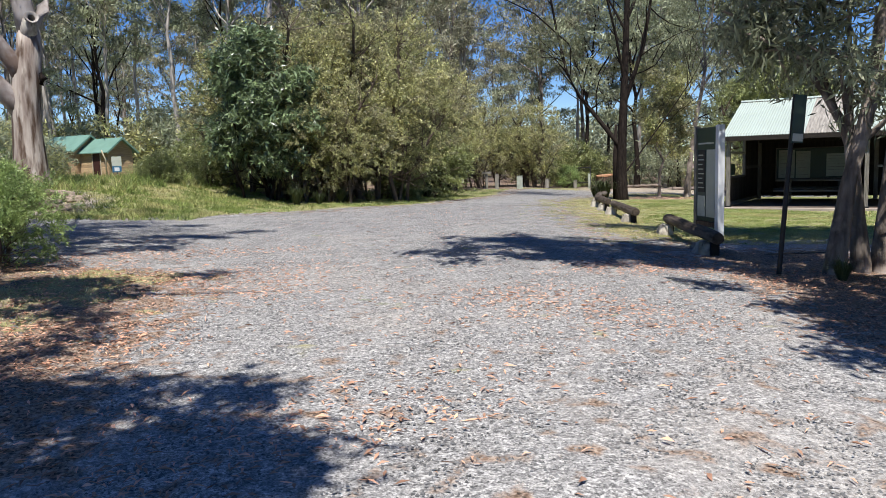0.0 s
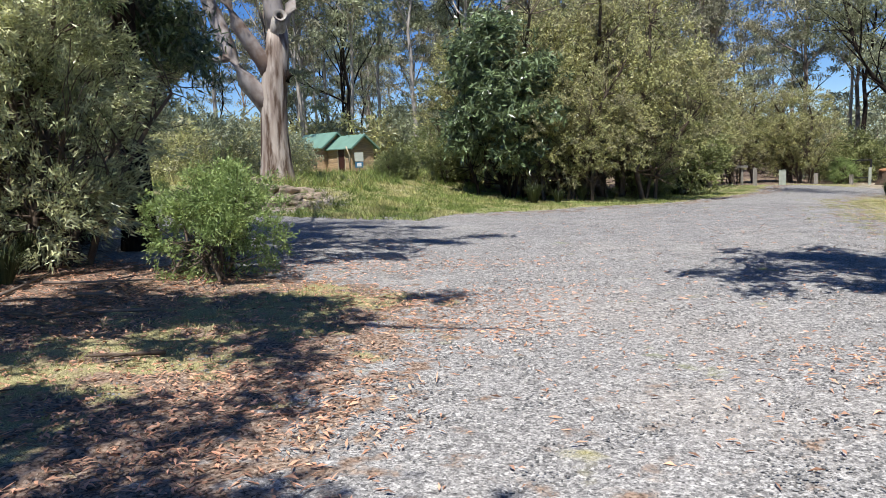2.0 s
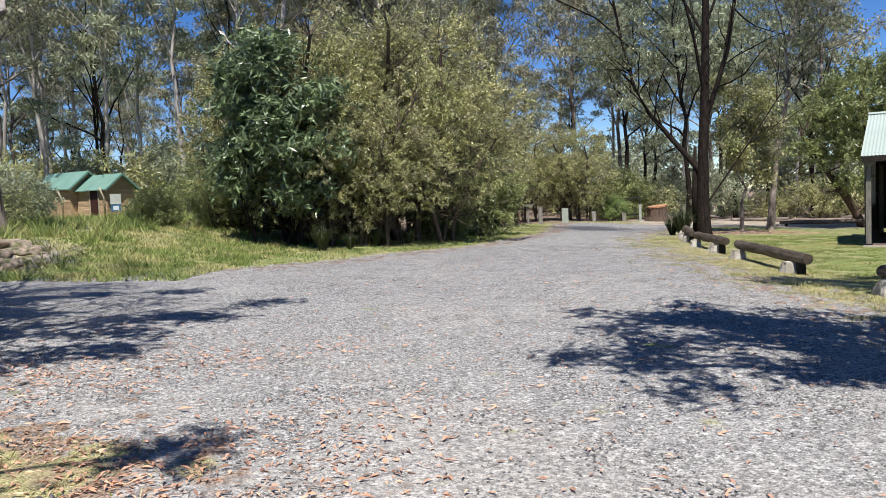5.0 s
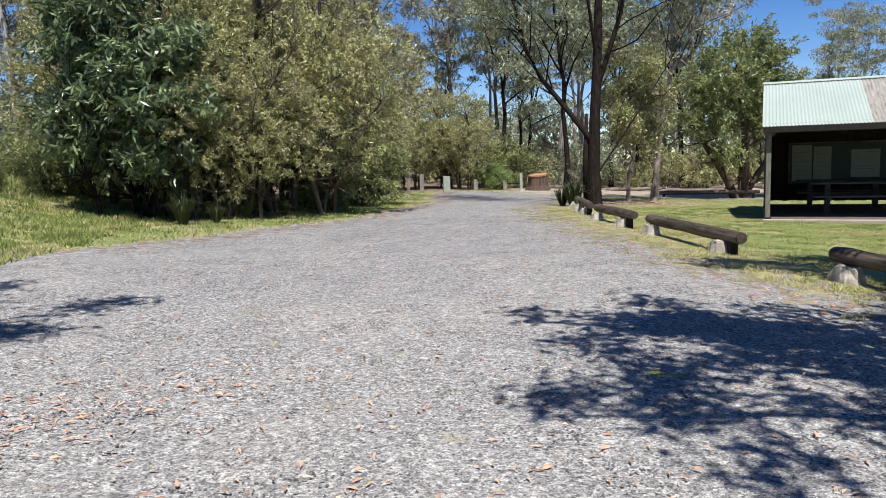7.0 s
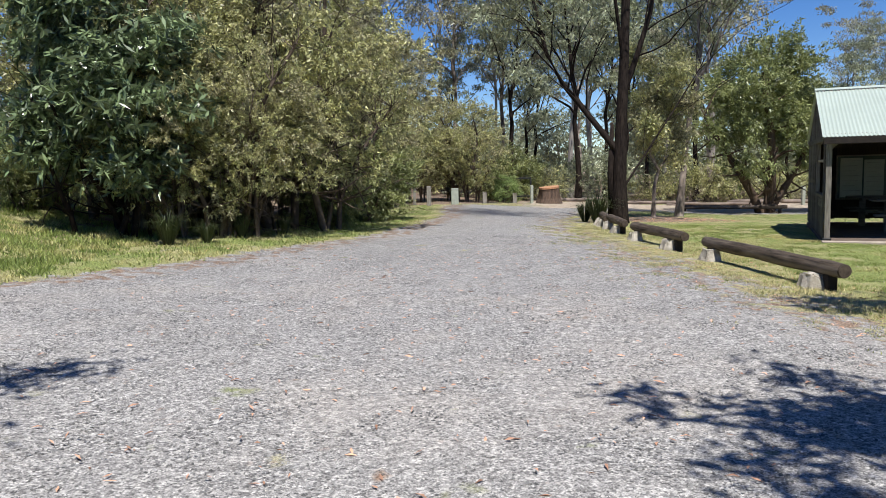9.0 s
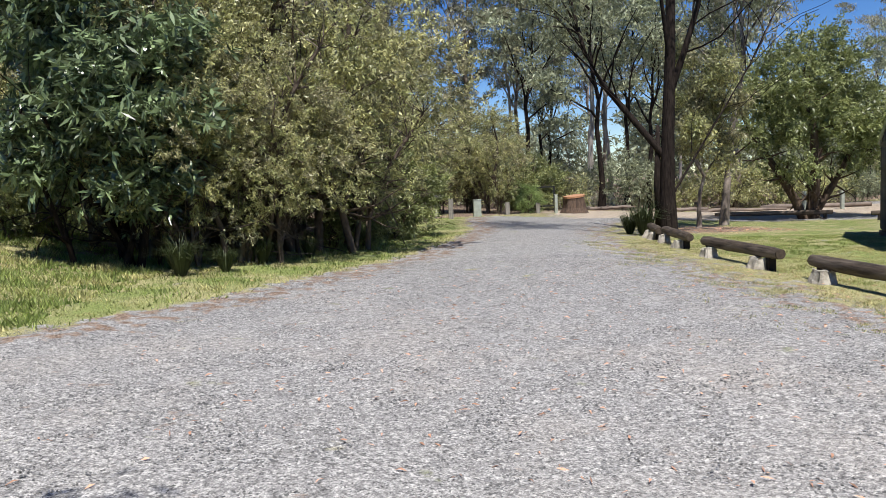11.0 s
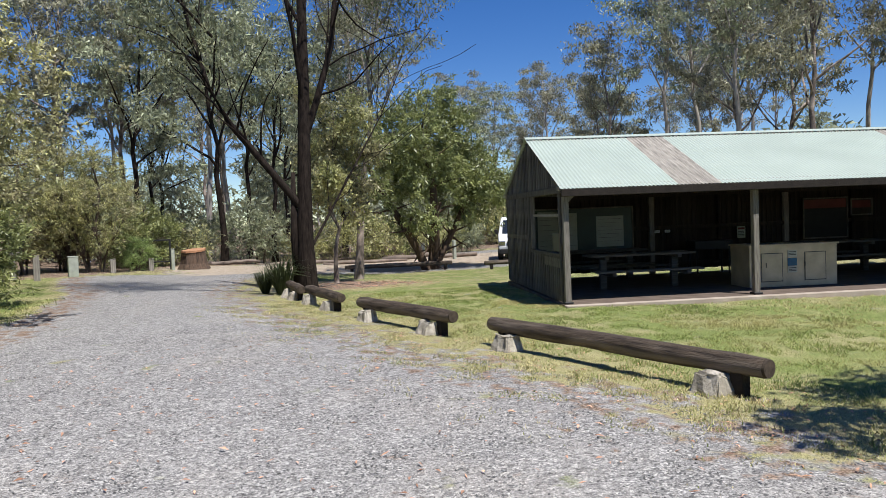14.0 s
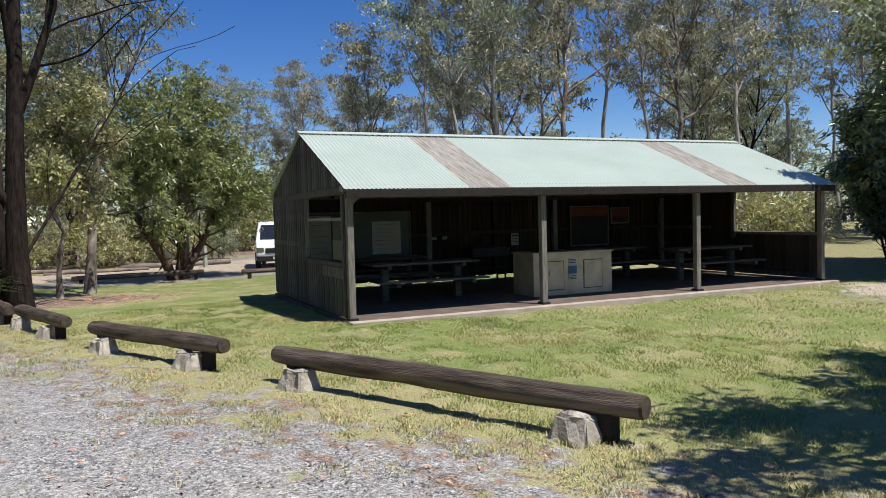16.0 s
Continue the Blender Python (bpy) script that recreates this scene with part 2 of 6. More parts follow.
def ground_mat():
    """Road gravel, lawn, leaf litter and pale sand, mixed by the masks stored on the ground sheet."""
    m = bpy.data.materials.new("ground_cover")
    m.use_nodes = True
    n, l = m.node_tree.nodes, m.node_tree.links
    b = n["Principled BSDF"]
    b.inputs["Roughness"].default_value, b.inputs["Specular IOR Level"].default_value = 0.92, 0.2
    co = n.new("ShaderNodeTexCoord").outputs["Object"]

    def tex(kind, scale, detail=3.0):
        t = n.new(kind)
        t.inputs["Scale"].default_value = scale
        if kind == "ShaderNodeTexNoise":
            t.inputs["Detail"].default_value = detail
        l.new(co, t.inputs["Vector"])
        return t

    def ramp(src, *stops):
        r = n.new("ShaderNodeValToRGB")
        e = r.color_ramp.elements
        while len(e) < len(stops):
            e.new(0.5)
        for el, (pos, c) in zip(e, stops):
            el.position, el.color = pos, (*c, 1)
        l.new(src, r.inputs[0])
        return r.outputs[0]

    def mix(fac, a, c, mode="MIX"):
        x = n.new("ShaderNodeMix")
        x.data_type, x.blend_type = "RGBA", mode
        l.new(fac, x.inputs[0]) if not isinstance(fac, float) else setattr(x.inputs[0], "default_value", fac)
        l.new(a, x.inputs[6]), l.new(c, x.inputs[7])
        return x.outputs[2]

    def mask(name, noise_out, amount=0.9):
        a = n.new("ShaderNodeAttribute")
        a.attribute_name = name
        s, k, r = n.new("ShaderNodeMath"), n.new("ShaderNodeMath"), n.new("ShaderNodeMapRange")
        s.operation, k.operation = "SUBTRACT", "MULTIPLY_ADD"
        l.new(noise_out, s.inputs[0])
        s.inputs[1].default_value = 0.5
        l.new(s.outputs[0], k.inputs[0])
        k.inputs[1].default_value = amount * 2
        l.new(a.outputs["Fac"], k.inputs[2])
        r.inputs["From Min"].default_value, r.inputs["From Max"].default_value = 0.38, 0.62
        l.new(k.outputs[0], r.inputs[0])
        return r.outputs[0]

    stones = tex("ShaderNodeTexVoronoi", 68)
    stones2 = tex("ShaderNodeTexVoronoi", 140)
    big, mid, fine = tex("ShaderNodeTexNoise", 0.7, 5), tex("ShaderNodeTexNoise", 5, 6), tex("ShaderNodeTexNoise", 45, 4)
    sep, sep2 = n.new("ShaderNodeSeparateColor"), n.new("ShaderNodeSeparateColor")
    l.new(stones.outputs["Color"], sep.inputs[0]), l.new(stones2.outputs["Color"], sep2.inputs[0])
    grav = ramp(sep.outputs[0], (0.0, (0.05, 0.048, 0.05)), (0.3, (0.21, 0.203, 0.20)), (0.7, (0.40, 0.385, 0.372)), (1.0, (0.62, 0.60, 0.575)))
    grav2 = ramp(sep2.outputs[0], (0.0, (0.07, 0.067, 0.067)), (0.6, (0.30, 0.288, 0.278)), (1.0, (0.56, 0.54, 0.52)))
    gr = mix(mid.outputs["Fac"], grav, grav2)
    dirt = ramp(fine.outputs["Fac"], (0.3, (0.28, 0.25, 0.225)), (0.7, (0.50, 0.46, 0.42)))
    dust = n.new("ShaderNodeMapRange")
    l.new(big.outputs["Fac"], dust.inputs[0])
    dust.inputs["From Min"].default_value, dust.inputs["From Max"].default_value, dust.inputs["To Max"].default_value = 0.5, 0.75, 0.55
    gr = mix(dust.outputs[0], gr, dirt)
    grit = tex("ShaderNodeTexNoise", 20, 9)
    grit.inputs["Roughness"].default_value = 0.85
    gr = mix(0.8, gr, ramp(grit.outputs["Fac"], (0.37, (0.36, 0.36, 0.355)), (0.50, (1.04, 1.04, 1.025)), (0.63, (1.9, 1.89, 1.84))), "MULTIPLY")
    grass = ramp(mid.outputs["Fac"], (0.3, (0.10, 0.125, 0.035)), (0.5, (0.21, 0.235, 0.07)), (0.72, (0.42, 0.36, 0.17)))
    grass = mix(fine.outputs["Fac"], grass, ramp(fine.outputs["Fac"], (0.38, (0.04, 0.05, 0.016)), (0.62, (0.36, 0.36, 0.15))))
    blades = tex("ShaderNodeTexNoise", 170, 3)
    patch = tex("ShaderNodeTexNoise", 1.1, 4)
    lush = ramp(blades.outputs["Fac"], (0.38, (0.035, 0.055, 0.014)), (0.5, (0.17, 0.225, 0.055)), (0.62, (0.46, 0.52, 0.18)))
    old = ramp(blades.outputs["Fac"], (0.38, (0.10, 0.085, 0.04)), (0.5, (0.36, 0.32, 0.15)), (0.62, (0.74, 0.66, 0.38)))
    some = ramp(patch.outputs["Fac"], (0.42, (0, 0, 0)), (0.64, (1, 1, 1)))
    edge, dry_k = n.new("ShaderNodeAttribute"), n.new("ShaderNodeMath")
    edge.attribute_name, dry_k.operation, dry_k.use_clamp = "litter", "MULTIPLY_ADD", True
    l.new(edge.outputs["Fac"], dry_k.inputs[0]), l.new(some, dry_k.inputs[2])
    dry_k.inputs[1].default_value = 1.8
    grass = mix(0.75, grass, mix(dry_k.outputs[0], lush, old))
    litter_c = ramp(sep.outputs[1], (0.0, (0.03, 0.021, 0.016)), (0.35, (0.15, 0.09, 0.06)), (0.75, (0.38, 0.25, 0.18)), (1.0, (0.60, 0.48, 0.38)))
    litter_c = mix(fine.outputs["Fac"], litter_c, ramp(fine.outputs["Fac"], (0.38, (0.06, 0.043, 0.032)), (0.6, (0.40, 0.30, 0.225))))
    sand = ramp(mid.outputs["Fac"], (0.3, (0.42, 0.335, 0.25)), (0.7, (0.58, 0.49, 0.385)))
    col = mix(mask("litter", mid.outputs["Fac"], 1.2), gr, litter_c)
    col = mix(mask("sand", mid.outputs["Fac"], 0.5), col, sand)
    col = mix(mask("grass", tex("ShaderNodeTexNoise", 2.6, 7).outputs["Fac"], 1.1), col, grass)
    l.new(col, b.inputs["Base Color"])
    bp, bp2 = n.new("ShaderNodeBump"), n.new("ShaderNodeBump")
    bp.inputs["Strength"].default_value, bp.inputs["Distance"].default_value = 1.0, 0.025
    l.new(sep.outputs[2], bp.inputs["Height"])
    bp2.inputs["Strength"].default_value, bp2.inputs["Distance"].default_value = 0.5, 0.03
    l.new(fine.outputs["Fac"], bp2.inputs["Height"]), l.new(bp.outputs[0], bp2.inputs["Normal"]), l.new(bp2.outputs[0], b.inputs["Normal"])
    return m


M_GROUND = ground_mat()


# ---- the lie of the land ----
def sm(v):
    v = np.clip(v, 0, 1)
    return v * v * (3 - 2 * v)


def ground_z(x, y):
    x, y = np.asarray(x, float), np.asarray(y, float)
    z = 0.62 - 0.20 * sm((x - 0.5) / 4.0) - 0.12 * sm((x - 3) / 8.0) + 0.22 * sm((-x - 1.5) / 6.0)
    z = z + 0.70 * sm((-x - 6.3) / 5.0) * sm((y - 16.2 - 0.3 * (x + 9)) / 4.0) * sm((70 - y) / 15.0)
    z = z + 0.10 * np.sin(x * 1.1 + 0.8 * y) * np.sin(0.9 * x - y * 0.7 + 1) * sm((-x - 7.5) / 2.5) * sm((y - 17) / 2) * sm((30 - y) / 4)
    z = z - 0.10 * sm((8 - y) / 8) - 0.08 * sm((y - 26) / 10) - 0.30 * sm((x - 6) / 8) * sm((y - 30) / 8)
    return z + 0.02 * np.sin(x * 1.3 + 2 * np.sin(y * 0.4)) * np.sin(y * 0.9)


def gz(x, y):
    return float(ground_z(x, y))


# left and right edges of the gravel road: x at y
LEFT = ((-20, -3.6), (2, -2.6), (5, -2.8), (8, -3.6), (9.6, -4.6), (10.2, -30), (16.6, -30), (16.9, -9.2), (17.6, -7.7), (19, -6.3), (21, -4.95), (23, -4.0), (25.3, -3.0),
        (27, -2.2), (31, -1.1), (35, -0.2), (40, 0.1), (43, 0.5), (44, 6), (49, 9), (60, 60))
RIGHT = ((-20, 4), (6, 3.6), (10, 3.2), (14, 2.7), (17, 2.3), (22, 2.1), (27, 2.3), (31, 2.8), (36, 4.2), (39, 6.0), (40.5, 9.0), (42, 30), (60, 60))


def side(table, y):
    ys, xs = zip(*table)
    return np.interp(y, ys, xs)


def masks(x, y):
    """grass, litter and sand, each 0 to 1, at a place."""
    left, right = side(LEFT, y), side(RIGHT, y)
    out_l, out_r = left - x, x - right
    lawn = sm(0.42 + out_r / 3.4)
    lawn = lawn * sm((41.0 - y - 0.12 * (x - 10)) / 1.2) * sm((y - 13) / 3)
    verge = sm(0.5 + out_l / 0.9) * sm((y - 16) / 0.8) * sm((58 - y) / 6)
    verge = verge * (1 - 0.75 * sm((out_l - 3.2) / 2) * sm((y - 20) / 3) * sm((x + 9.5) / 2))
    near = 0.66 * sm(1 - np.abs(x + 3.9 - 0.12 * (y - 7)) / 2.0) * sm((10.3 - y) / 1.2) * sm((y - 2) / 3)
    grass = np.clip(lawn * 0.95 + verge + near, 0, 1)
    litter = sm(0.40 + (-0.9 - 0.3 * (y - 4) - x) / 2.6) * sm((10.6 - y) / 1.5)
    litter = np.maximum(litter, 0.9 * sm((x - 2.6) / 1.5) * sm((14.5 - y) / 2.5))
    litter = np.maximum(litter, 0.22 * sm((9.5 - y) / 5))
    litter = np.maximum(litter, 0.45 * sm(1.2 - np.abs(out_r - 0.5) / 1.7) * (y > 12))
    litter = np.maximum(litter, 0.5 * sm(1.2 - np.abs(out_l + 0.35) / 0.8) * (y > 16.5) * (y < 45))
    litter = np.maximum(litter, sm((out_l - 1.2) / 2.5) * sm((y - 17) / 3) * (1 - 0.85 * sm((-x - 8.5) / 2) * sm((55 - y) / 5)))
    litter = np.maximum(litter, 0.95 * sm(1.4 - np.hypot((x - 7.0) / 2.6, (y - 33.6) / 2.0)))
    litter = np.maximum(litter, sm((y - 50) / 6))
    litter = np.maximum(litter, sm((x - 17) / 3) * sm((34 - y) / 3))
    sand = sm((y - 40.5) / 2) * sm((x - 2) / 5) * sm((51 - y) / 3)
    bank = sm(1.5 - np.hypot((x + 11.0) / 1.8, (y - 18.2) / 1.2))
    grass = grass * (1 - sand) * (1 - 0.9 * bank) * (1 - 0.85 * sm(1.3 - np.hypot((x - 7.0) / 2.4, (y - 33.6) / 1.8)))
    path = sm(1.3 - np.hypot((x - 16.5) / 2.2, (y - 18.8) / 0.8))
    grass = grass * (1 - 0.8 * path)
    return grass, litter, np.maximum(sand, np.maximum(0.9 * bank, 0.8 * path))


def mesh_of(name, verts, faces, material=None, smooth=False):
    me = bpy.data.meshes.new(name)
    me.from_pydata([tuple(v) for v in verts], [], faces)
    if material:
        me.materials.append(material)
    if smooth:
        me.polygons.foreach_set("use_smooth", [True] * len(me.polygons))
    me.update()
    return me


def quads(name, pts, material):
    """A mesh of loose quads from an array (n, 4, 3)."""
    me = bpy.data.meshes.new(name)
    n = len(pts)
    me.vertices.add(4 * n), me.loops.add(4 * n), me.polygons.add(n)
    me.vertices.foreach_set("co", np.ascontiguousarray(pts, dtype=np.float32).ravel())
    me.loops.foreach_set("vertex_index", np.arange(4 * n, dtype=np.int32))
    me.polygons.foreach_set("loop_start", np.arange(0, 4 * n, 4, dtype=np.int32))
    me.materials.append(material)
    me.update()
    me.validate()
    return me


def tris(name, pts, material):
    me = bpy.data.meshes.new(name)
    n = len(pts)
    me.vertices.add(3 * n), me.loops.add(3 * n), me.polygons.add(n)
    me.vertices.foreach_set("co", np.ascontiguousarray(pts, dtype=np.float32).ravel())
    me.loops.foreach_set("vertex_index", np.arange(3 * n, dtype=np.int32))
    me.polygons.foreach_set("loop_start", np.arange(0, 3 * n, 3, dtype=np.int32))
    me.materials.append(material)
    me.update()
    me.validate()
    return me


def thing(name, place, label, category, group="", turn=0.0, kind=""):
    ob = new(name)
    ob.empty_display_size = 0.2
    ob.matrix_basis = pose(*place, 0, 0, turn)
    return tagged(ob, label, category, group, kind)


def child(name, me, parent, label=""):
    ob = new(name, me)
    ob.parent = parent
    return tagged(ob, label)


def part(name, bm, material, parent, label="", smooth=False):
    me = bpy.data.meshes.new(name)
    bm.to_mesh(me)
    bm.free()
    me.materials.append(material)
    if smooth:
        me.polygons.foreach_set("use_smooth", [True] * len(me.polygons))
    return child(name, me, parent, label)


def box(bm, x0, y0, z0, x1, y1, z1, bevel=0.0, m=None):
    r = bmesh.ops.create_cube(bm, size=1.0)
    vs = r["verts"]
    bmesh.ops.scale(bm, vec=(x1 - x0, y1 - y0, z1 - z0), verts=vs)
    bmesh.ops.translate(bm, vec=((x0 + x1) / 2, (y0 + y1) / 2, (z0 + z1) / 2), verts=vs)
    if m is not None:
        bmesh.ops.transform(bm, matrix=m, verts=vs)
    if bevel:
        es = list({e for v in vs for e in v.link_edges})
        bmesh.ops.bevel(bm, geom=es, offset=bevel, segments=1, affect="EDGES")
    return bm


def boxpart(name, dims, material, parent, label="", bevel=0.006):
    return part(name, box(bmesh.new(), *dims, bevel), material, parent, label)


def tube(verts, faces, pts, radii, sides=6, cap=True):
    """Adds a tapering tube along pts to the lists."""
    base = len(verts)
    pts = [Vector(p) for p in pts]
    for i, p in enumerate(pts):
        d = (pts[min(i + 1, len(pts) - 1)] - pts[max(i - 1, 0)]).normalized()
        a = d.orthogonal().normalized() if abs(d.z) < 0.9 else Vector((1, 0, 0)).cross(d).normalized()
        c = d.cross(a)
        for k in range(sides):
            t = 2 * math.pi * k / sides
            verts.append(p + (a * math.cos(t) + c * math.sin(t)) * radii[i])
    for i in range(len(pts) - 1):
        for k in range(sides):
            k2 = (k + 1) % sides
            faces.append((base + i * sides + k, base + i * sides + k2, base + (i + 1) * sides + k2, base + (i + 1) * sides + k))
    if cap:
        faces.append(tuple(base + k for k in range(sides))[::-1])
        faces.append(tuple(base + (len(pts) - 1) * sides + k for k in range(sides)))


def leaf_quads(rng, centres, length, width, droop=0.0, outward=None, spread=1.0, curl=0.15):
    """Rhombic leaves at the centres; droop pulls their tips down, outward is the way they lean."""
    n = len(centres)
    d = rng.normal(size=(n, 3)) * spread
    if outward is not None:
        d = d + outward
    d[:, 2] -= droop
    d /= np.linalg.norm(d, axis=1, keepdims=True) + 1e-9
    s = np.cross(d, rng.normal(size=(n, 3)))
    s /= np.linalg.norm(s, axis=1, keepdims=True) + 1e-9
    up = np.cross(d, s)
    ln = length * rng.uniform(0.6, 1.35, (n, 1))
    wd = width * rng.uniform(0.7, 1.3, (n, 1))
    mid = centres + d * ln * 0.45
    return np.stack([centres, mid + s * wd / 2 - up * ln * curl * 0.3, centres + d * ln - up * ln * curl, mid - s * wd / 2 - up * ln * curl * 0.3], 1)


def leaf_tris(rng, centres, length, width, droop=0.0, outward=None, spread=1.0):
    """Narrow three-cornered leaves, for crowns further off."""
    q = leaf_quads(rng, centres, length, width, droop, outward, spread)
    side_ = (q[:, 1] - q[:, 3]) * 0.5
    return np.stack([q[:, 0] + side_ * 0.9, q[:, 0] - side_ * 0.9, q[:, 2]], 1)


def branch(rng, start, way, length, r0, r1, steps, wobble, rise=0.0):
    pts, radii, p, d = [Vector(start)], [r0], Vector(start), Vector(way).normalized()
    for i in range(steps):
        d = (d + Vector(rng.normal(size=3)) * wobble + Vector((0, 0, rise))).normalized()
        p = p + d * (length / steps)
        pts.append(p), radii.append(r0 + (r1 - r0) * (i + 1) / steps)
    return pts, radii


def wood_and_tips(rng, height, r, fork, limbs, lean=(0, 0), angle=0.6, depth=2, wobble=0.12, flare=1.35, crown_from=0.45, trunk_pts=None):
    """Trunk, limbs and boughs as tubes; returns lists for the mesh and the ends from which leaves hang."""
    v, f, tips = [], [], []
    top = Vector((lean[0], lean[1], height))
    n = 9
    pts = [Vector((0, 0, -0.25))] + [Vector((top.x * (i / n) ** 1.3, top.y * (i / n) ** 1.3, height * i / n)) + Vector((*(rng.normal(size=2) * wobble * 0.25 * min(i, 4)), 0)) for i in range(0, n + 1)]
    radii = [r * flare * 1.1, r * flare] + [max(r * (1 - 0.85 * i / n), 0.02) for i in range(1, n + 1)]
    tube(v, f, pts, radii, 9)
    for k in range(limbs):
        h = crown_from + (0.97 - crown_from) * (k + rng.uniform(0, 0.8)) / limbs
        i = min(int(h * n), n - 1)
        s = pts[1 + i].lerp(pts[2 + i], h * n - i)
        a = k * 2.4 + rng.uniform(-0.5, 0.5)
        way = Vector((math.cos(a) * angle, math.sin(a) * angle, 0.75 + rng.uniform(-0.2, 0.3)))
        ln = height * rng.uniform(0.22, 0.36) * (1.25 - 0.6 * h)
        rr = r * (1 - 0.8 * h) * 0.65
        bp, br = branch(rng, s, way, ln, rr, rr * 0.35, 5, wobble * 1.3, 0.06)
        tube(v, f, bp, br, 5, False)
        for j in range(2, len(bp)):
            for _ in range(depth):
                w = (bp[j] - bp[j - 1]).normalized() + Vector(rng.normal(size=3)) * 0.6
                tp, tr = branch(rng, bp[j], w, ln * rng.uniform(0.25, 0.5), br[j] * 0.55, 0.008, 3, wobble * 1.8, 0.02)
                tube(v, f, tp, tr, 3, False)
                tips.append(tp[-1]), tips.append(tp[-2])
    return v, f, tips


def eucalypt_meshes(name, seed, height, r, limbs, leaves, bark, leafmat, leaf_len=0.26, leaf_w=0.07, clump=0.55, clumps=0, **kw):
    rng = np.random.default_rng(seed)
    v, f, tips = wood_and_tips(rng, height, r, 1, limbs, **kw)
    t = np.array([tuple(p) for p in tips])
    if clumps:
        t = t[rng.permutation(len(t))[:clumps]]
    pick = rng.integers(0, len(t), leaves)
    u = rng.normal(size=(leaves, 3))
    u /= np.linalg.norm(u, axis=1, keepdims=True)
    size = rng.uniform(0.6, 1.4, len(t))[pick][:, None]
    c = t[pick] + u * rng.random((leaves, 1)) ** 0.5 * clump * size * ((1.5, 1.5, 0.62) if clumps else (1.5, 1.5, 0.85))
    make = leaf_tris if clumps else leaf_quads
    lv = make(rng, c, leaf_len, leaf_w, 0.8)
    return mesh_of(name + "_wood", v, f, bark, True), (tris if clumps else quads)(name + "_leaves", lv, leafmat)


def tree(meshes, place, label, category="tree", group="", turn=0.0, scale=1.0, name="eucalypt_tree"):
    ob = thing(name, place, label, category, group, turn)
    child("trunk" if category == "tree" else "stem", meshes[0], ob)
    if category != "tree":
        tagged(ob.children[0], kind="stuff")
    child("crown" if category == "tree" else "foliage", meshes[1], ob)
    ob.scale = (scale,) * 3
    return ob


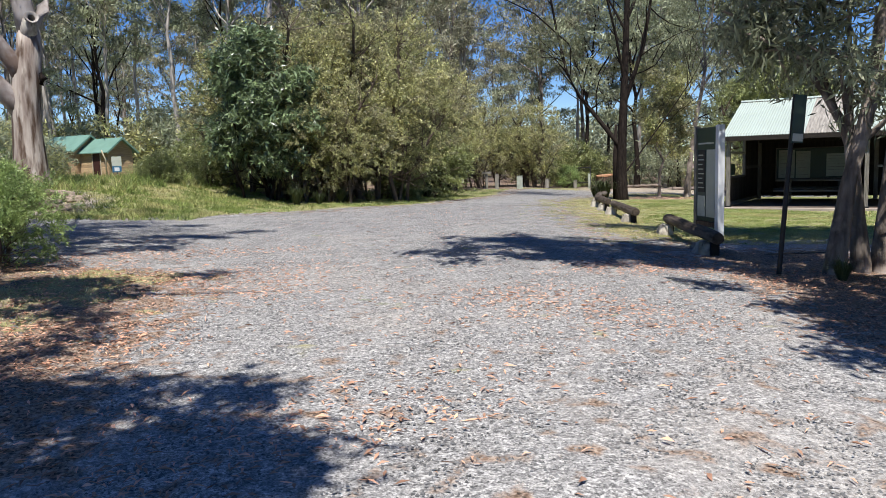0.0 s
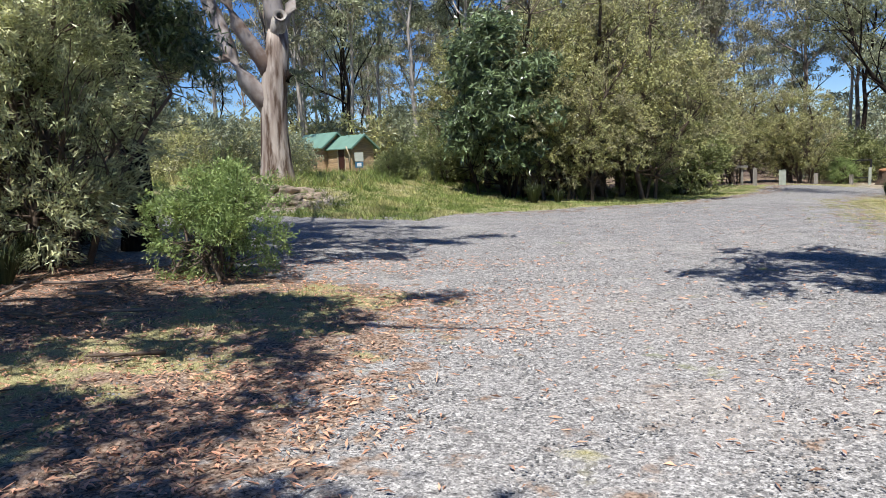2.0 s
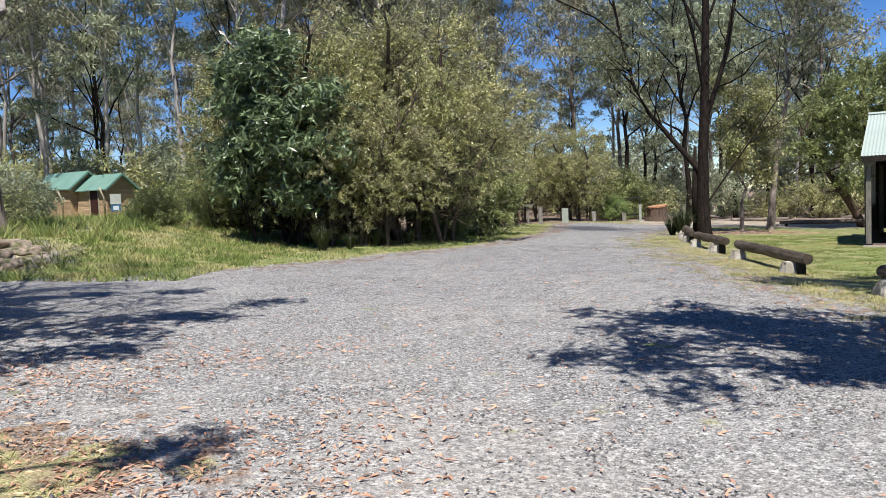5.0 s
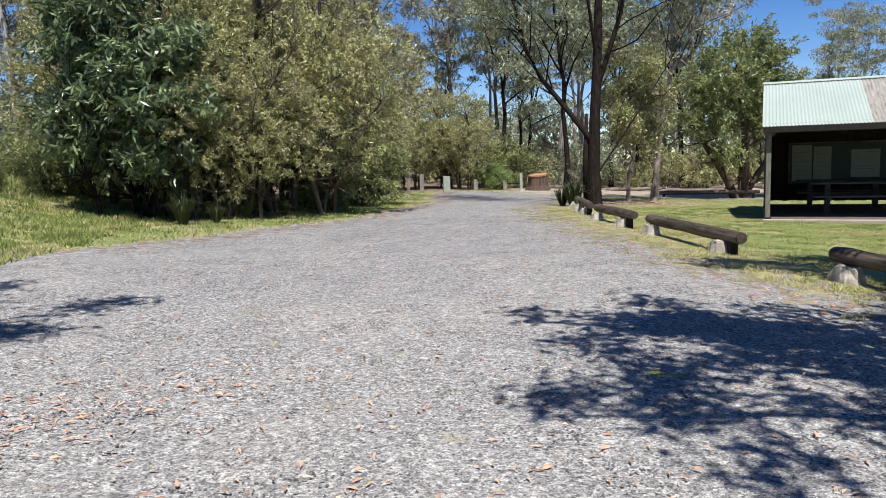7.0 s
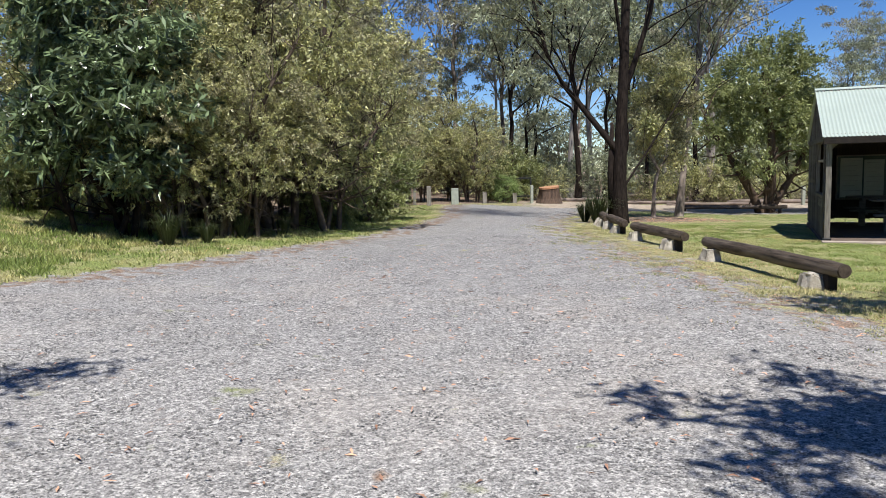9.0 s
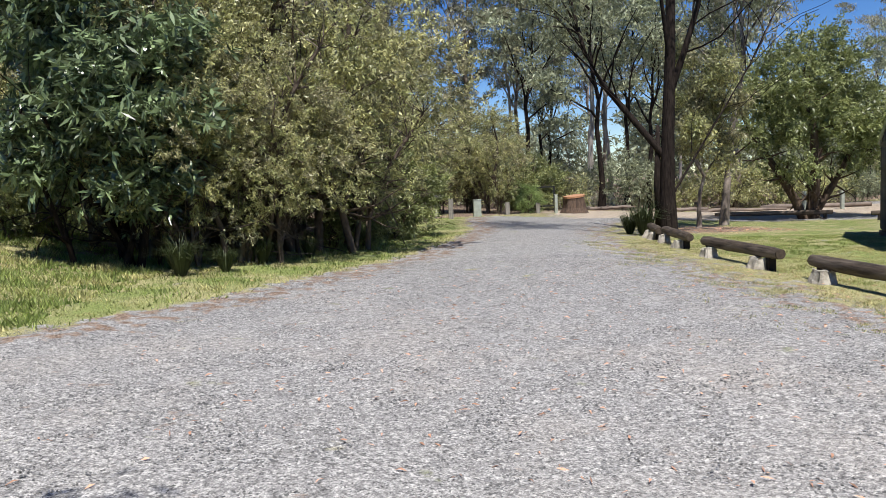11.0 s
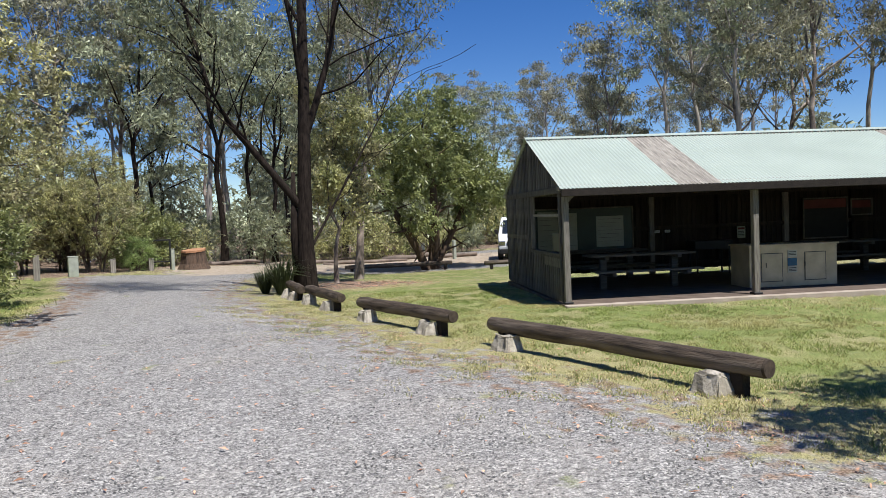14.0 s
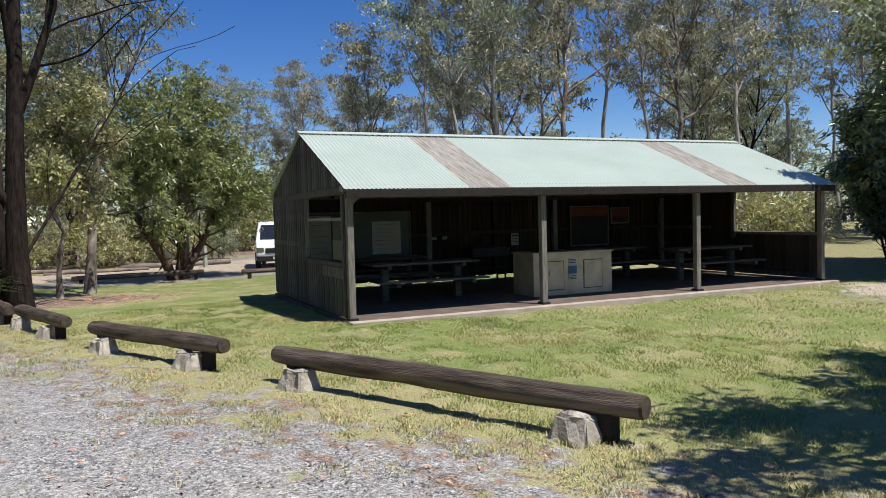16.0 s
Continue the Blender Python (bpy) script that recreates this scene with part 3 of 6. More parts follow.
def bush_meshes(name, seed, blobs, leaves, leafmat, length=0.12, width=0.035, stems=7, twig=M_TWIG, droop=0.2, shell=0.5, spread=0.8, sprays=26, fine=False, twigs_each=4, clumps=0, clump_r=0.45, whorl=False, stem_r=0.018, root=0.7):
    """A shrub of overlapping masses: blobs are (x, y, z, rx, ry, rz); sprays of leaves stand along short twigs near their skins."""
    rng = np.random.default_rng(seed)
    blobs = np.array(blobs, float)
    weight = blobs[:, 3] * blobs[:, 4] + blobs[:, 4] * blobs[:, 5] + blobs[:, 3] * blobs[:, 5]
    n_spray = leaves // sprays
    which = rng.choice(len(blobs), n_spray, p=weight / weight.sum())
    u = rng.normal(size=(n_spray, 3))
    u /= np.linalg.norm(u, axis=1, keepdims=True)
    rad = 1 - shell * rng.random((n_spray, 1)) ** 1.6 + rng.normal(size=(n_spray, 1)) * 0.06
    lump = 1 + 0.16 * np.sin(u[:, :1] * 7 + which[:, None]) * np.sin(u[:, 1:2] * 6 + 2.0 * which[:, None]) + 0.1 * np.sin(u[:, 2:] * 9 + which[:, None])
    c = blobs[which, :3] + u * blobs[which, 3:] * rad * lump
    if clumps:
        wk = rng.choice(len(blobs), clumps, p=weight / weight.sum())
        uk = rng.normal(size=(clumps, 3)) + (0, 0, 0.15)
        uk /= np.linalg.norm(uk, axis=1, keepdims=True)
        centre = blobs[wk, :3] + uk * blobs[wk, 3:] * rng.uniform(0.72, 1.02, (clumps, 1))
        size = clump_r * rng.uniform(0.6, 1.4, (clumps, 1))
        pick = rng.choice(clumps, n_spray, p=(size[:, 0] ** 2) / (size ** 2).sum())
        loose = rng.random((n_spray, 1)) < 0.2
        c = np.where(loose, c, centre[pick] + rng.normal(size=(n_spray, 3)) * size[pick] * (0.6, 0.6, 0.34))
        u = np.where(loose, u, uk[pick])
    keep = c[:, 2] > 0.05
    c, u = c[keep], u[keep]
    twigs = u + rng.normal(size=u.shape) * 0.7 + (0, 0, 0.25)
    twigs /= np.linalg.norm(twigs, axis=1, keepdims=True)
    along = rng.random((len(c), sprays, 1)) * length * 3.2
    pos = (c[:, None] + twigs[:, None] * along + rng.normal(size=(len(c), sprays, 3)) * length * 0.35).reshape(-1, 3)
    out = np.repeat(twigs, sprays, 0)
    if whorl:
        side_a = np.cross(twigs, rng.normal(size=twigs.shape))
        side_a /= np.linalg.norm(side_a, axis=1, keepdims=True)
        side_b = np.cross(twigs, side_a)
        ang = (np.arange(sprays) * 2.4 + rng.normal(size=(len(c), sprays)) * 0.25)[..., None]
        out = (side_a[:, None] * np.cos(ang) + side_b[:, None] * np.sin(ang) + twigs[:, None] * 0.45).reshape(-1, 3)
        pos = (c[:, None] + twigs[:, None] * (np.arange(sprays)[None, :, None] * 0.012)).reshape(-1, 3)
    lq = (leaf_quads if fine else leaf_tris)(rng, pos, length, width, droop, out, spread)
    lq = lq[lq[:, :, 2].min(1) > 0.0]
    v, f = [], []
    foot = blobs[:, :2].mean(0)
    for k in range(stems):
        b = blobs[k % len(blobs)]
        s = Vector((foot[0] * (1 - root) + b[0] * root + rng.normal() * 0.35 * root, foot[1] * (1 - root) + b[1] * root + rng.normal() * 0.35 * root, -0.1))
        e = Vector((b[0], b[1], b[2])) + Vector(rng.normal(size=3)) * b[3] * 0.3
        r = stem_r * (e - s).length + 0.01
        bp, br = branch(rng, s, e - s, (e - s).length * 1.05, r, r * 0.4, 5, 0.12)
        tube(v, f, bp, br, 5, False)
        for j in range(1, len(bp)):
            for _ in range(twigs_each):
                w = (e - s).normalized() + Vector(rng.normal(size=3)) * 0.8
                tp, tr = branch(rng, bp[j], w, b[3] * rng.uniform(0.5, 1.0), br[j] * 0.5, 0.006, 4, 0.2)
                tube(v, f, tp, tr, 3, False)
    return mesh_of(name + "_stems", v, f, twig, True), (quads if fine else tris)(name + "_leaves", lq, leafmat)


# ---- ground ----
def axis(lo, hi, step, far):
    mid = np.arange(lo, hi + step / 2, step)
    grow = np.cumsum(step * 1.22 ** np.arange(1, 60))
    grow = grow[grow < far]
    return np.concatenate([(lo - grow)[::-1], mid, hi + grow, [hi + far]])


def make_ground():
    xs, ys = axis(-13, 20, 0.2, 900), axis(-1, 46, 0.2, 900)
    gx, gy = np.meshgrid(xs, ys)
    flat_x, flat_y = gx.ravel(), gy.ravel()
    g, li, sa = masks(flat_x, flat_y)
    rng = np.random.default_rng(3)
    near = (np.abs(flat_x) < 20) & (flat_y > -3) & (flat_y < 48)
    z = ground_z(flat_x, flat_y) + near * rng.normal(size=len(flat_x)) * (0.004 + 0.010 * np.maximum(g, li))
    nx, ny = len(xs), len(ys)
    idx = np.arange(nx * ny).reshape(ny, nx)
    fa = np.stack([idx[:-1, :-1], idx[:-1, 1:], idx[1:, 1:], idx[1:, :-1]], -1).reshape(-1, 4)
    me = bpy.data.meshes.new("ground")
    me.vertices.add(nx * ny), me.loops.add(4 * len(fa)), me.polygons.add(len(fa))
    me.vertices.foreach_set("co", np.stack([flat_x, flat_y, z], 1).astype(np.float32).ravel())
    me.loops.foreach_set("vertex_index", fa.astype(np.int32).ravel())
    me.polygons.foreach_set("loop_start", np.arange(0, 4 * len(fa), 4, dtype=np.int32))
    me.polygons.foreach_set("use_smooth", [True] * len(fa))
    me.update()
    for name, values in (("grass", g), ("litter", li), ("sand", sa)):
        me.attributes.new(name, "FLOAT", "POINT").data.foreach_set("value", values.astype(np.float32))
    me.materials.append(M_GROUND)
    tagged(new("ground", me), "grey crushed gravel road between mown lawn, leaf litter and pale sand", "ground", kind="structure")


make_ground()


# ---- shelter: local x along the front, y inward, z up from the slab ----
def make_shelter():
    s = thing("picnic_shelter", (7.2, 24.88, 0.39), "open-fronted picnic shelter of weathered boards with pale green corrugated roof", "shelter", turn=-26.5)
    L, D, EH, RH = 11.0, 5.3, 2.2, 3.30
    # floor in a darker colour than the separate strip along its front
    boxpart("slab", (-0.1, -0.14, -0.28, L + 0.15, D + 0.1, 0.0), M_FLOOR, s, "dark concrete floor")
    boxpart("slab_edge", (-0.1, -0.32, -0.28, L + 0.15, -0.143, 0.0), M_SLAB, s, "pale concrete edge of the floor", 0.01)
    for k in range(4):
        x = min(k * 3.67, L - 0.05)
        p = boxpart("post", (x - 0.05, -0.06, 0, x + 0.06, 0.06, EH - 0.1), M_POST, s, "square weathered post", 0.008)
        bm = bmesh.new()
        for sgn in (-1, 1):
            if (k == 0 and sgn < 0) or k:
                continue
            box(bm, -0.04, -0.05, -0.15, 0.04, 0.05, 0.15, 0.0, pose(x + sgn * 0.12, 0, EH - 0.2, 0, 45 * sgn, 0))
        if k == 0:
            part("brace", bm, M_TIMBER, s, "short angled brace")
        boxpart("foot_plate", (x - 0.075, -0.1, 0.0, x + 0.085, 0.09, 0.04), M_BLACK, s, "steel post shoe", 0.004)
    for k in range(4):
        x = min(k * 3.67, L - 0.05)
        boxpart("back_post", (x - 0.06, D - 0.13, 0, x + 0.07, D - 0.0, EH - 0.1), M_TIMBER, s, "", 0.008)
    boxpart("front_beam", (-0.12, -0.09, EH - 0.1, L + 0.1, 0.09, EH + 0.0), M_TIMBER, s, "timber beam under the front eave")
    # both eave boards are near-black: the shade below the sheets put into colour
    boxpart("fascia", (-0.12, -0.25, EH - 0.215, L + 0.1, -0.22, EH - 0.085), M_LOG_DARK, s, "gutter board coloured near-black for the shade under the front eave")
    boxpart("soffit", (-0.1, -0.218, EH - 0.13, L + 0.08, -0.095, EH - 0.115), M_LOG_DARK, s, "added near-black board standing in for the shade under the eave")
    boxpart("back_beam", (-0.12, D - 0.12, EH - 0.1, L + 0.1, D + 0.06, EH), M_TIMBER, s)
    for x in (0.0, 3.67, 7.34, L - 0.05):
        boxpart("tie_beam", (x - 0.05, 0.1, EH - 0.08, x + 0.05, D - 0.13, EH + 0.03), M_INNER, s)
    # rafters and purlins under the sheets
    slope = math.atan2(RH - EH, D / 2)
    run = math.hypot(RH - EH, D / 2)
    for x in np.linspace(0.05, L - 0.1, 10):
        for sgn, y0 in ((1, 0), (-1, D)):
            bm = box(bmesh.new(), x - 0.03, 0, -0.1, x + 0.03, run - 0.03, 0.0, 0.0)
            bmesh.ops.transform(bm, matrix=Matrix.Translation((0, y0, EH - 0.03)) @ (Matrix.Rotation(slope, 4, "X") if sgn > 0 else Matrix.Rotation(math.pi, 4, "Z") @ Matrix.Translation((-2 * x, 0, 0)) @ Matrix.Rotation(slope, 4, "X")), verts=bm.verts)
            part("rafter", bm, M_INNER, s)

    # corrugated sheets
    def sheet(x0, x1, back, material, label):
        n = int((x1 - x0) / 0.019)
        vs, fs = [], []
        over = 0.27
        for j in range(2):
            r = -over if j == 0 else run + 0.02
            for i in range(n + 1):
                x = x0 + (x1 - x0) * i / n
                w = 0.0075 * math.sin(2 * math.pi * x / 0.076)
                y, z = r * math.cos(slope) - w * math.sin(slope), EH + 0.035 + r * math.sin(slope) + w * math.cos(slope)
                vs.append((x, D - y if back else y, z))
        vs += [(x, y, z - 0.004) for x, y, z in vs]
        m = n + 1
        for i in range(n):
            fs.append((i, i + 1, m + i + 1, m + i)), fs.append((2 * m + i, 3 * m + i, 3 * m + i + 1, 2 * m + i + 1))
            fs.append((i, 2 * m + i, 2 * m + i + 1, i + 1))
        child("roof_sheet", mesh_of("roof_sheet", vs, fs, material, False), s, label)

    green, dirty = "pale green corrugated roof sheet", "grimy translucent corrugated roof sheet"
    for back in (False, True):
        sheet(-0.14, 2.10, back, M_ROOF, green), sheet(2.10, 2.93, back, M_ROOFDIRTY, dirty), sheet(2.93, 7.92, back, M_ROOF, green)
        sheet(7.92, 8.76, back, M_ROOFDIRTY, dirty), sheet(8.76, L + 0.14, back, M_ROOF, green)
    bm = bmesh.new()
    ridge = EH + 0.05 + run * math.sin(slope)
    for sgn in (-1, 1):
        box(bm, -0.15, 0, 0.0, L + 0.15, 0.15, 0.006, 0.0, Matrix.Translation((0, D / 2, ridge + 0.012)) @ Matrix.Rotation(-slope, 4, "X") if sgn > 0 else
            Matrix.Translation((0, D / 2, ridge + 0.012)) @ Matrix.Rotation(slope, 4, "X") @ Matrix.Translation((0, -0.15, 0)))
    part("ridge_cap", bm, M_ROOF, s, "pale green ridge capping")
    # small solid blocks added to imitate shaded gaps below the ridge capping
    bm = bmesh.new()
    for i in range(int(L / 0.152)):
        box(bm, i * 0.152, -0.006, -0.03, i * 0.152 + 0.07, 0.0, 0.0, 0.0, Matrix.Translation((0, D / 2 - 0.15 * math.cos(slope), ridge - 0.15 * math.sin(slope) + 0.01)))
    tagged(part("ridge_foam", bm, M_TIMBER, s, "row of small blocks standing in for the shaded gaps under the ridge capping"), kind="stuff")

    rng = random.Random(5)
    meshes = {}

    def board(h, w=0.085, t=0.02, material=M_TIMBER):
        key = (round(h, 2), w, material.name)
        if key not in meshes:
            bm = box(bmesh.new(), -w / 2, 0, 0, w / 2, t, h, 0.0)
            me = bpy.data.meshes.new("board")
            bm.to_mesh(me), bm.free()
            me.materials.append(material)
            meshes[key] = me
        return meshes[key]

    # gable walls: boards and cover battens, with a window hole beside the front post
    for x, out in ((0.0, -1), (L, 1)):
        first = out < 0
        wall = child("side_wall", mesh_of("side_wall", [(x + out * a, b, c) for b, c in ((0.1, 0.02), (D - 0.02, 0.02)) for a in (0.045, 0.055)] + [(x + out * a, b, c) for b, c in ((0.1, 0.10), (D - 0.02, 0.10)) for a in (0.045, 0.055)],
                     [(0, 1, 3, 2), (4, 6, 7, 5), (0, 2, 6, 4), (1, 5, 7, 3), (0, 4, 5, 1), (2, 3, 7, 6)], M_TIMBER), s, "gable end wall of grey vertical boards and battens")
        for dims, lab in (((x + out * 0.05 - 0.03, 0.08, 0.03, x + out * 0.05 + 0.03, D, 0.14), "bottom rail"), ((x + out * 0.06 - 0.035, -0.05, EH - 0.14, x + out * 0.06 + 0.035, D + 0.05, EH - 0.02), "top rail"),
                          ((x + out * 0.05 - 0.035, 3.0 if first else 3.4, 1.12, x + out * 0.05 + 0.035, D, 1.22), "mid rail"), ((x + out * 0.04 - 0.05, 0.1, 0.86 if first else 1.0, x + out * 0.04 + 0.05, 2.6, 0.93 if first else 1.07), "window sill"),
                          ((x + out * 0.03 - 0.045, 2.55, 0.9, x + out * 0.03 + 0.045, 2.66, EH - 0.1), "window jamb")):
            boxpart(lab.replace(" ", "_"), dims, M_GABLE, wall, lab)
        if first:
            boxpart("window_rail", (x - 0.03, 0.1, 1.62, x + 0.03, 2.55, 1.68), M_TIMBER, wall)
            boxpart("screen", (x - 0.01, 0.1, 0.95, x + 0.01, 0.95, 1.30), M_BOARDGREEN, wall, "dull green panel behind the opening")
            boxpart("sign", (x - 0.085, 0.18, 0.66, x - 0.065, 1.45, 0.84), M_POST, wall, "blank weathered board sign")
        y, i = 0.07, 0
        while y < D:
            zmax = EH + 0.0 + (min(y, D - y)) * math.tan(slope) - 0.02
            hole = 0.1 < y < 2.55
            spans = [(0.05, 0.88 if first else 1.02), (EH - 0.05, zmax)] if hole else [(0.05, EH - 0.05), (EH - 0.05, zmax)]
            for a, c in spans:
                if c - a > 0.05:
                    ob = child("board", board(c - a, 0.155, 0.010, M_INNER), wall)
                    ob.matrix_basis = pose(x + out * 0.045, y + 0.077, a, 0, 0, 90 if out > 0 else 90) @ Matrix.Translation((0, -0.012 if out > 0 else 0.0, 0))
                    if y > 0.05:
                        ob = child("batten", board(c - a, 0.080, 0.03, M_GABLE), wall)
                        ob.matrix_basis = pose(x + out * 0.056, y + 0.06, a, 0, 0, 90) @ Matrix.Translation((0, -0.022 if out > 0 else 0.0, 0))
            y, i = y + 0.157, i + 1
    # back wall in the darkened timber, which deepens the shade inside
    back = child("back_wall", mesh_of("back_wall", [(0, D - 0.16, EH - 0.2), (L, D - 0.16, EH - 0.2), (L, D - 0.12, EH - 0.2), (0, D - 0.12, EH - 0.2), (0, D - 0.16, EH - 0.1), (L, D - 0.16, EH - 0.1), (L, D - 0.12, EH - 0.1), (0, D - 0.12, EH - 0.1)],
                 [(0, 1, 2, 3), (7, 6, 5, 4), (0, 4, 5, 1), (1, 5, 6, 2), (2, 6, 7, 3), (3, 7, 4, 0)], M_INNER), s, "back wall of vertical boards, coloured dark for the interior shade, open at the foot")
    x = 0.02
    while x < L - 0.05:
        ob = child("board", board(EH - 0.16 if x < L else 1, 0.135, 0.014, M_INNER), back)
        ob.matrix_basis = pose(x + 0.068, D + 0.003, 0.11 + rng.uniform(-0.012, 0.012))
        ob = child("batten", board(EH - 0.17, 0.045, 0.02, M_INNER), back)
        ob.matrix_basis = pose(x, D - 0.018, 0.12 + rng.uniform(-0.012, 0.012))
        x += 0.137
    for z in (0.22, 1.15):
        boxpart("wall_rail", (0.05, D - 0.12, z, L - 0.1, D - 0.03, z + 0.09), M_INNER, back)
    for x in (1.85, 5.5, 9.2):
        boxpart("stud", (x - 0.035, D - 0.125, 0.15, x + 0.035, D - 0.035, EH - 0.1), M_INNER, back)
    for x, w in ((0.2, 0.72), (4.7, 0.45)):
        lamp = boxpart("strip_light", (x, 0.2, EH - 0.15, x + w, 0.27, EH - 0.11), M_LIGHT, s, "fluorescent strip light under the beam")
    return s


def local(x, y, z=0.0, turn=0.0):
    """A pose in the shelter, from its own axes."""
    return pose(7.2, 24.88, 0.39, 0, 0, -26.5) @ pose(x, y, z, 0, 0, turn)


def make_picnic_table():
    t = thing("picnic_table", (0, 0, 0), "long grey timber picnic table with fixed benches", "table", "tables in the shelter")
    for k in range(4):
        boxpart("plank", (-1.15, -0.36 + k * 0.182, 0.71, 1.15, -0.36 + k * 0.182 + 0.172, 0.75), M_TABLE, t, "", 0.005)
    for sy in (-0.78, 0.54):
        for k in range(2):
            boxpart("seat_plank", (-1.15, sy + k * 0.125, 0.40, 1.15, sy + k * 0.125 + 0.118, 0.44), M_TABLE, t, "", 0.005)
    for sx in (-0.8, 0.8):
        boxpart("leg", (sx - 0.07, -0.07, 0, sx + 0.07, 0.07, 0.64), M_TABLE, t)
        boxpart("cross_bearer", (sx - 0.045, -0.34, 0.64, sx + 0.045, 0.34, 0.71), M_TABLE, t)
        boxpart("seat_bearer", (sx - 0.045, -0.8, 0.32, sx + 0.045, 0.8, 0.40), M_TABLE, t)
    return t


def make_barbecue():
    b = thing("barbecue_bench", (0, 0, 0), "double park barbecue in a stainless steel bench with two doors", "barbecue")
    boxpart("body", (-0.95, -0.4, 0.0, 0.95, 0.4, 0.84), M_STEEL, b, "brushed steel cabinet")
    boxpart("top", (-0.98, -0.43, 0.84, 0.98, 0.43, 0.875), M_STEEL, b, "folded steel bench top")
    for sx in (-0.42, 0.42):
        boxpart("hotplate", (sx - 0.27, -0.22, 0.877, sx + 0.27, 0.22, 0.89), M_STEELTOP, b, "dark cooking plate")
        c0 = sx + (0.05 if sx > 0 else -0.05)
        boxpart("door_gap", (c0 - 0.235, -0.4045, 0.105, c0 + 0.235, -0.4005, 0.695), M_STEELTOP, b, "dark gap round the door", 0.0)
        d = boxpart("door", (sx - 0.22 + (0.05 if sx > 0 else -0.05), -0.415, 0.12, sx + 0.22 + (0.05 if sx > 0 else -0.05), -0.402, 0.68), M_STEEL, b, "dull steel access door")
        boxpart("handle", (sx - 0.19, -0.425, 0.40, sx - 0.17, -0.413, 0.50), M_BLACK, d)
    for z0, z1, m_, lab in ((0.60, 0.74, M_PAPER, "small notice plate"), (0.42, 0.58, M_BLUE, "blue notice plate"), (0.28, 0.41, M_PAPER, "lower notice plate")):
        boxpart("notice", (-0.13, -0.412, z0, 0.07, -0.404, z1), m_, b, lab, 0.001)
    for z in (0.70, 0.67, 0.64, 0.37, 0.34, 0.31):
        boxpart("text_line", (-0.11, -0.4145, z, 0.05, -0.4125, z + 0.012), M_INK, b, "dark printed line", 0.0005)
    return b


def make_notice_case(w, h, sheets, label, back=M_BOARDGREEN):
    c = thing("notice_case", (0, 0, 0), label, "notice board", "notice cases on the back wall")
    boxpart("backing", (0, -0.03, 0, w, -0.005, h), back, c, "", 0.003)
    for dims in ((0, -0.06, 0, w, -0.03, 0.035), (0, -0.06, h - 0.035, w, -0.03, h), (0, -0.06, 0.035, 0.035, -0.03, h - 0.035), (w - 0.035, -0.06, 0.035, w, -0.03, h - 0.035)):
        boxpart("frame", dims, M_POST, c, "pale frame member", 0.002)
    for x0, z0, x1, z1, m_ in sheets:
        sh = boxpart("poster", (x0, -0.036, z0, x1, -0.031, z1), m_, c, "faded printed sheet", 0.0)
        if m_ is M_PAPER:
            for k in range(7):
                zz = z1 - 0.08 - k * (z1 - z0 - 0.12) / 7
                boxpart("text_line", (x0 + 0.05, -0.0385, zz, x1 - 0.05 - 0.06 * (k % 3), -0.0365, zz + 0.009), M_TIMBER, sh, "row of unreadable print", 0.0)
    return c


make_shelter()
TABLE = make_picnic_table()
TABLE.matrix_basis = local(2.2, 2.25, 0, 0)
for x, y in ((1.9, 4.2), (7.6, 3.6), (9.5, 2.0)):
    copy_thing(TABLE, local(x, y, 0, 0))
BBQ = make_barbecue()
BBQ.matrix_basis = local(5.04, 1.42, 0, 0)
boxes = make_notice_case(2.6, 1.18, ((0.1, 0.06, 0.62, 1.1, M_PAPER), (0.66, 0.06, 1.12, 1.05, M_PAPER), (1.62, 0.16, 2.34, 0.94, M_PAPER)), "large dark notice case with three faded sheets")
boxes.matrix_basis = local(0.56, 5.16, 0.62)
red = make_notice_case(1.27, 1.08, ((0.05, 0.80, 1.22, 1.03, M_BOARDRED), (0.05, 0.05, 1.22, 0.77, M_INK)), "dark information board with a red heading", M_INNER)
red.matrix_basis = local(7.76, 5.16, 0.74)
red2 = make_notice_case(0.62, 0.45, ((0.05, 0.2, 0.57, 0.40, M_BOARDRED),), "small red and dark information board", M_INNER)
red2.matrix_basis = local(9.1, 5.16, 1.31)
for k, (x, z) in enumerate(((3.72, 1.07), (4.0, 1.07))):
    sw = thing("power_outlet", (0, 0, 0), "small white power outlet on the dark back wall", "outlet", "outlets on the back wall")
    boxpart("plate", (0, -0.03, 0, 0.14, 0.0, 0.07), M_WHITE, sw)
    boxpart("socket", (0.02, -0.036, 0.015, 0.12, -0.0305, 0.055), M_PAPER, sw)
    sw.matrix_basis = local(x, 5.15, z)
sinkb = thing("wash_trough", (0, 0, 0), "dark steel wash trough against the back wall", "sink")
boxpart("basin", (-0.5, -0.28, 0.62, 0.5, 0.25, 0.84), M_BLACK, sinkb)
for sx in (-0.42, 0.42):
    for sy in (-0.22, 0.19):
        boxpart("leg", (sx - 0.02, sy - 0.02, 0, sx + 0.02, sy + 0.02, 0.62), M_BLACK, sinkb)
boxpart("tap", (-0.015, 0.16, 0.84, 0.015, 0.19, 1.0), M_BLACK, sinkb, "chrome tap")
sinkb.matrix_basis = local(5.0, 4.75, 0)



note = thing("small_notice", (0, 0, 0), "small pale notice fixed to a stud of the dark back wall", "notice")
boxpart("plate", (0.0, -0.02, 0.0, 0.22, 0.0, 0.30), M_PAPER, note, "", 0.002)
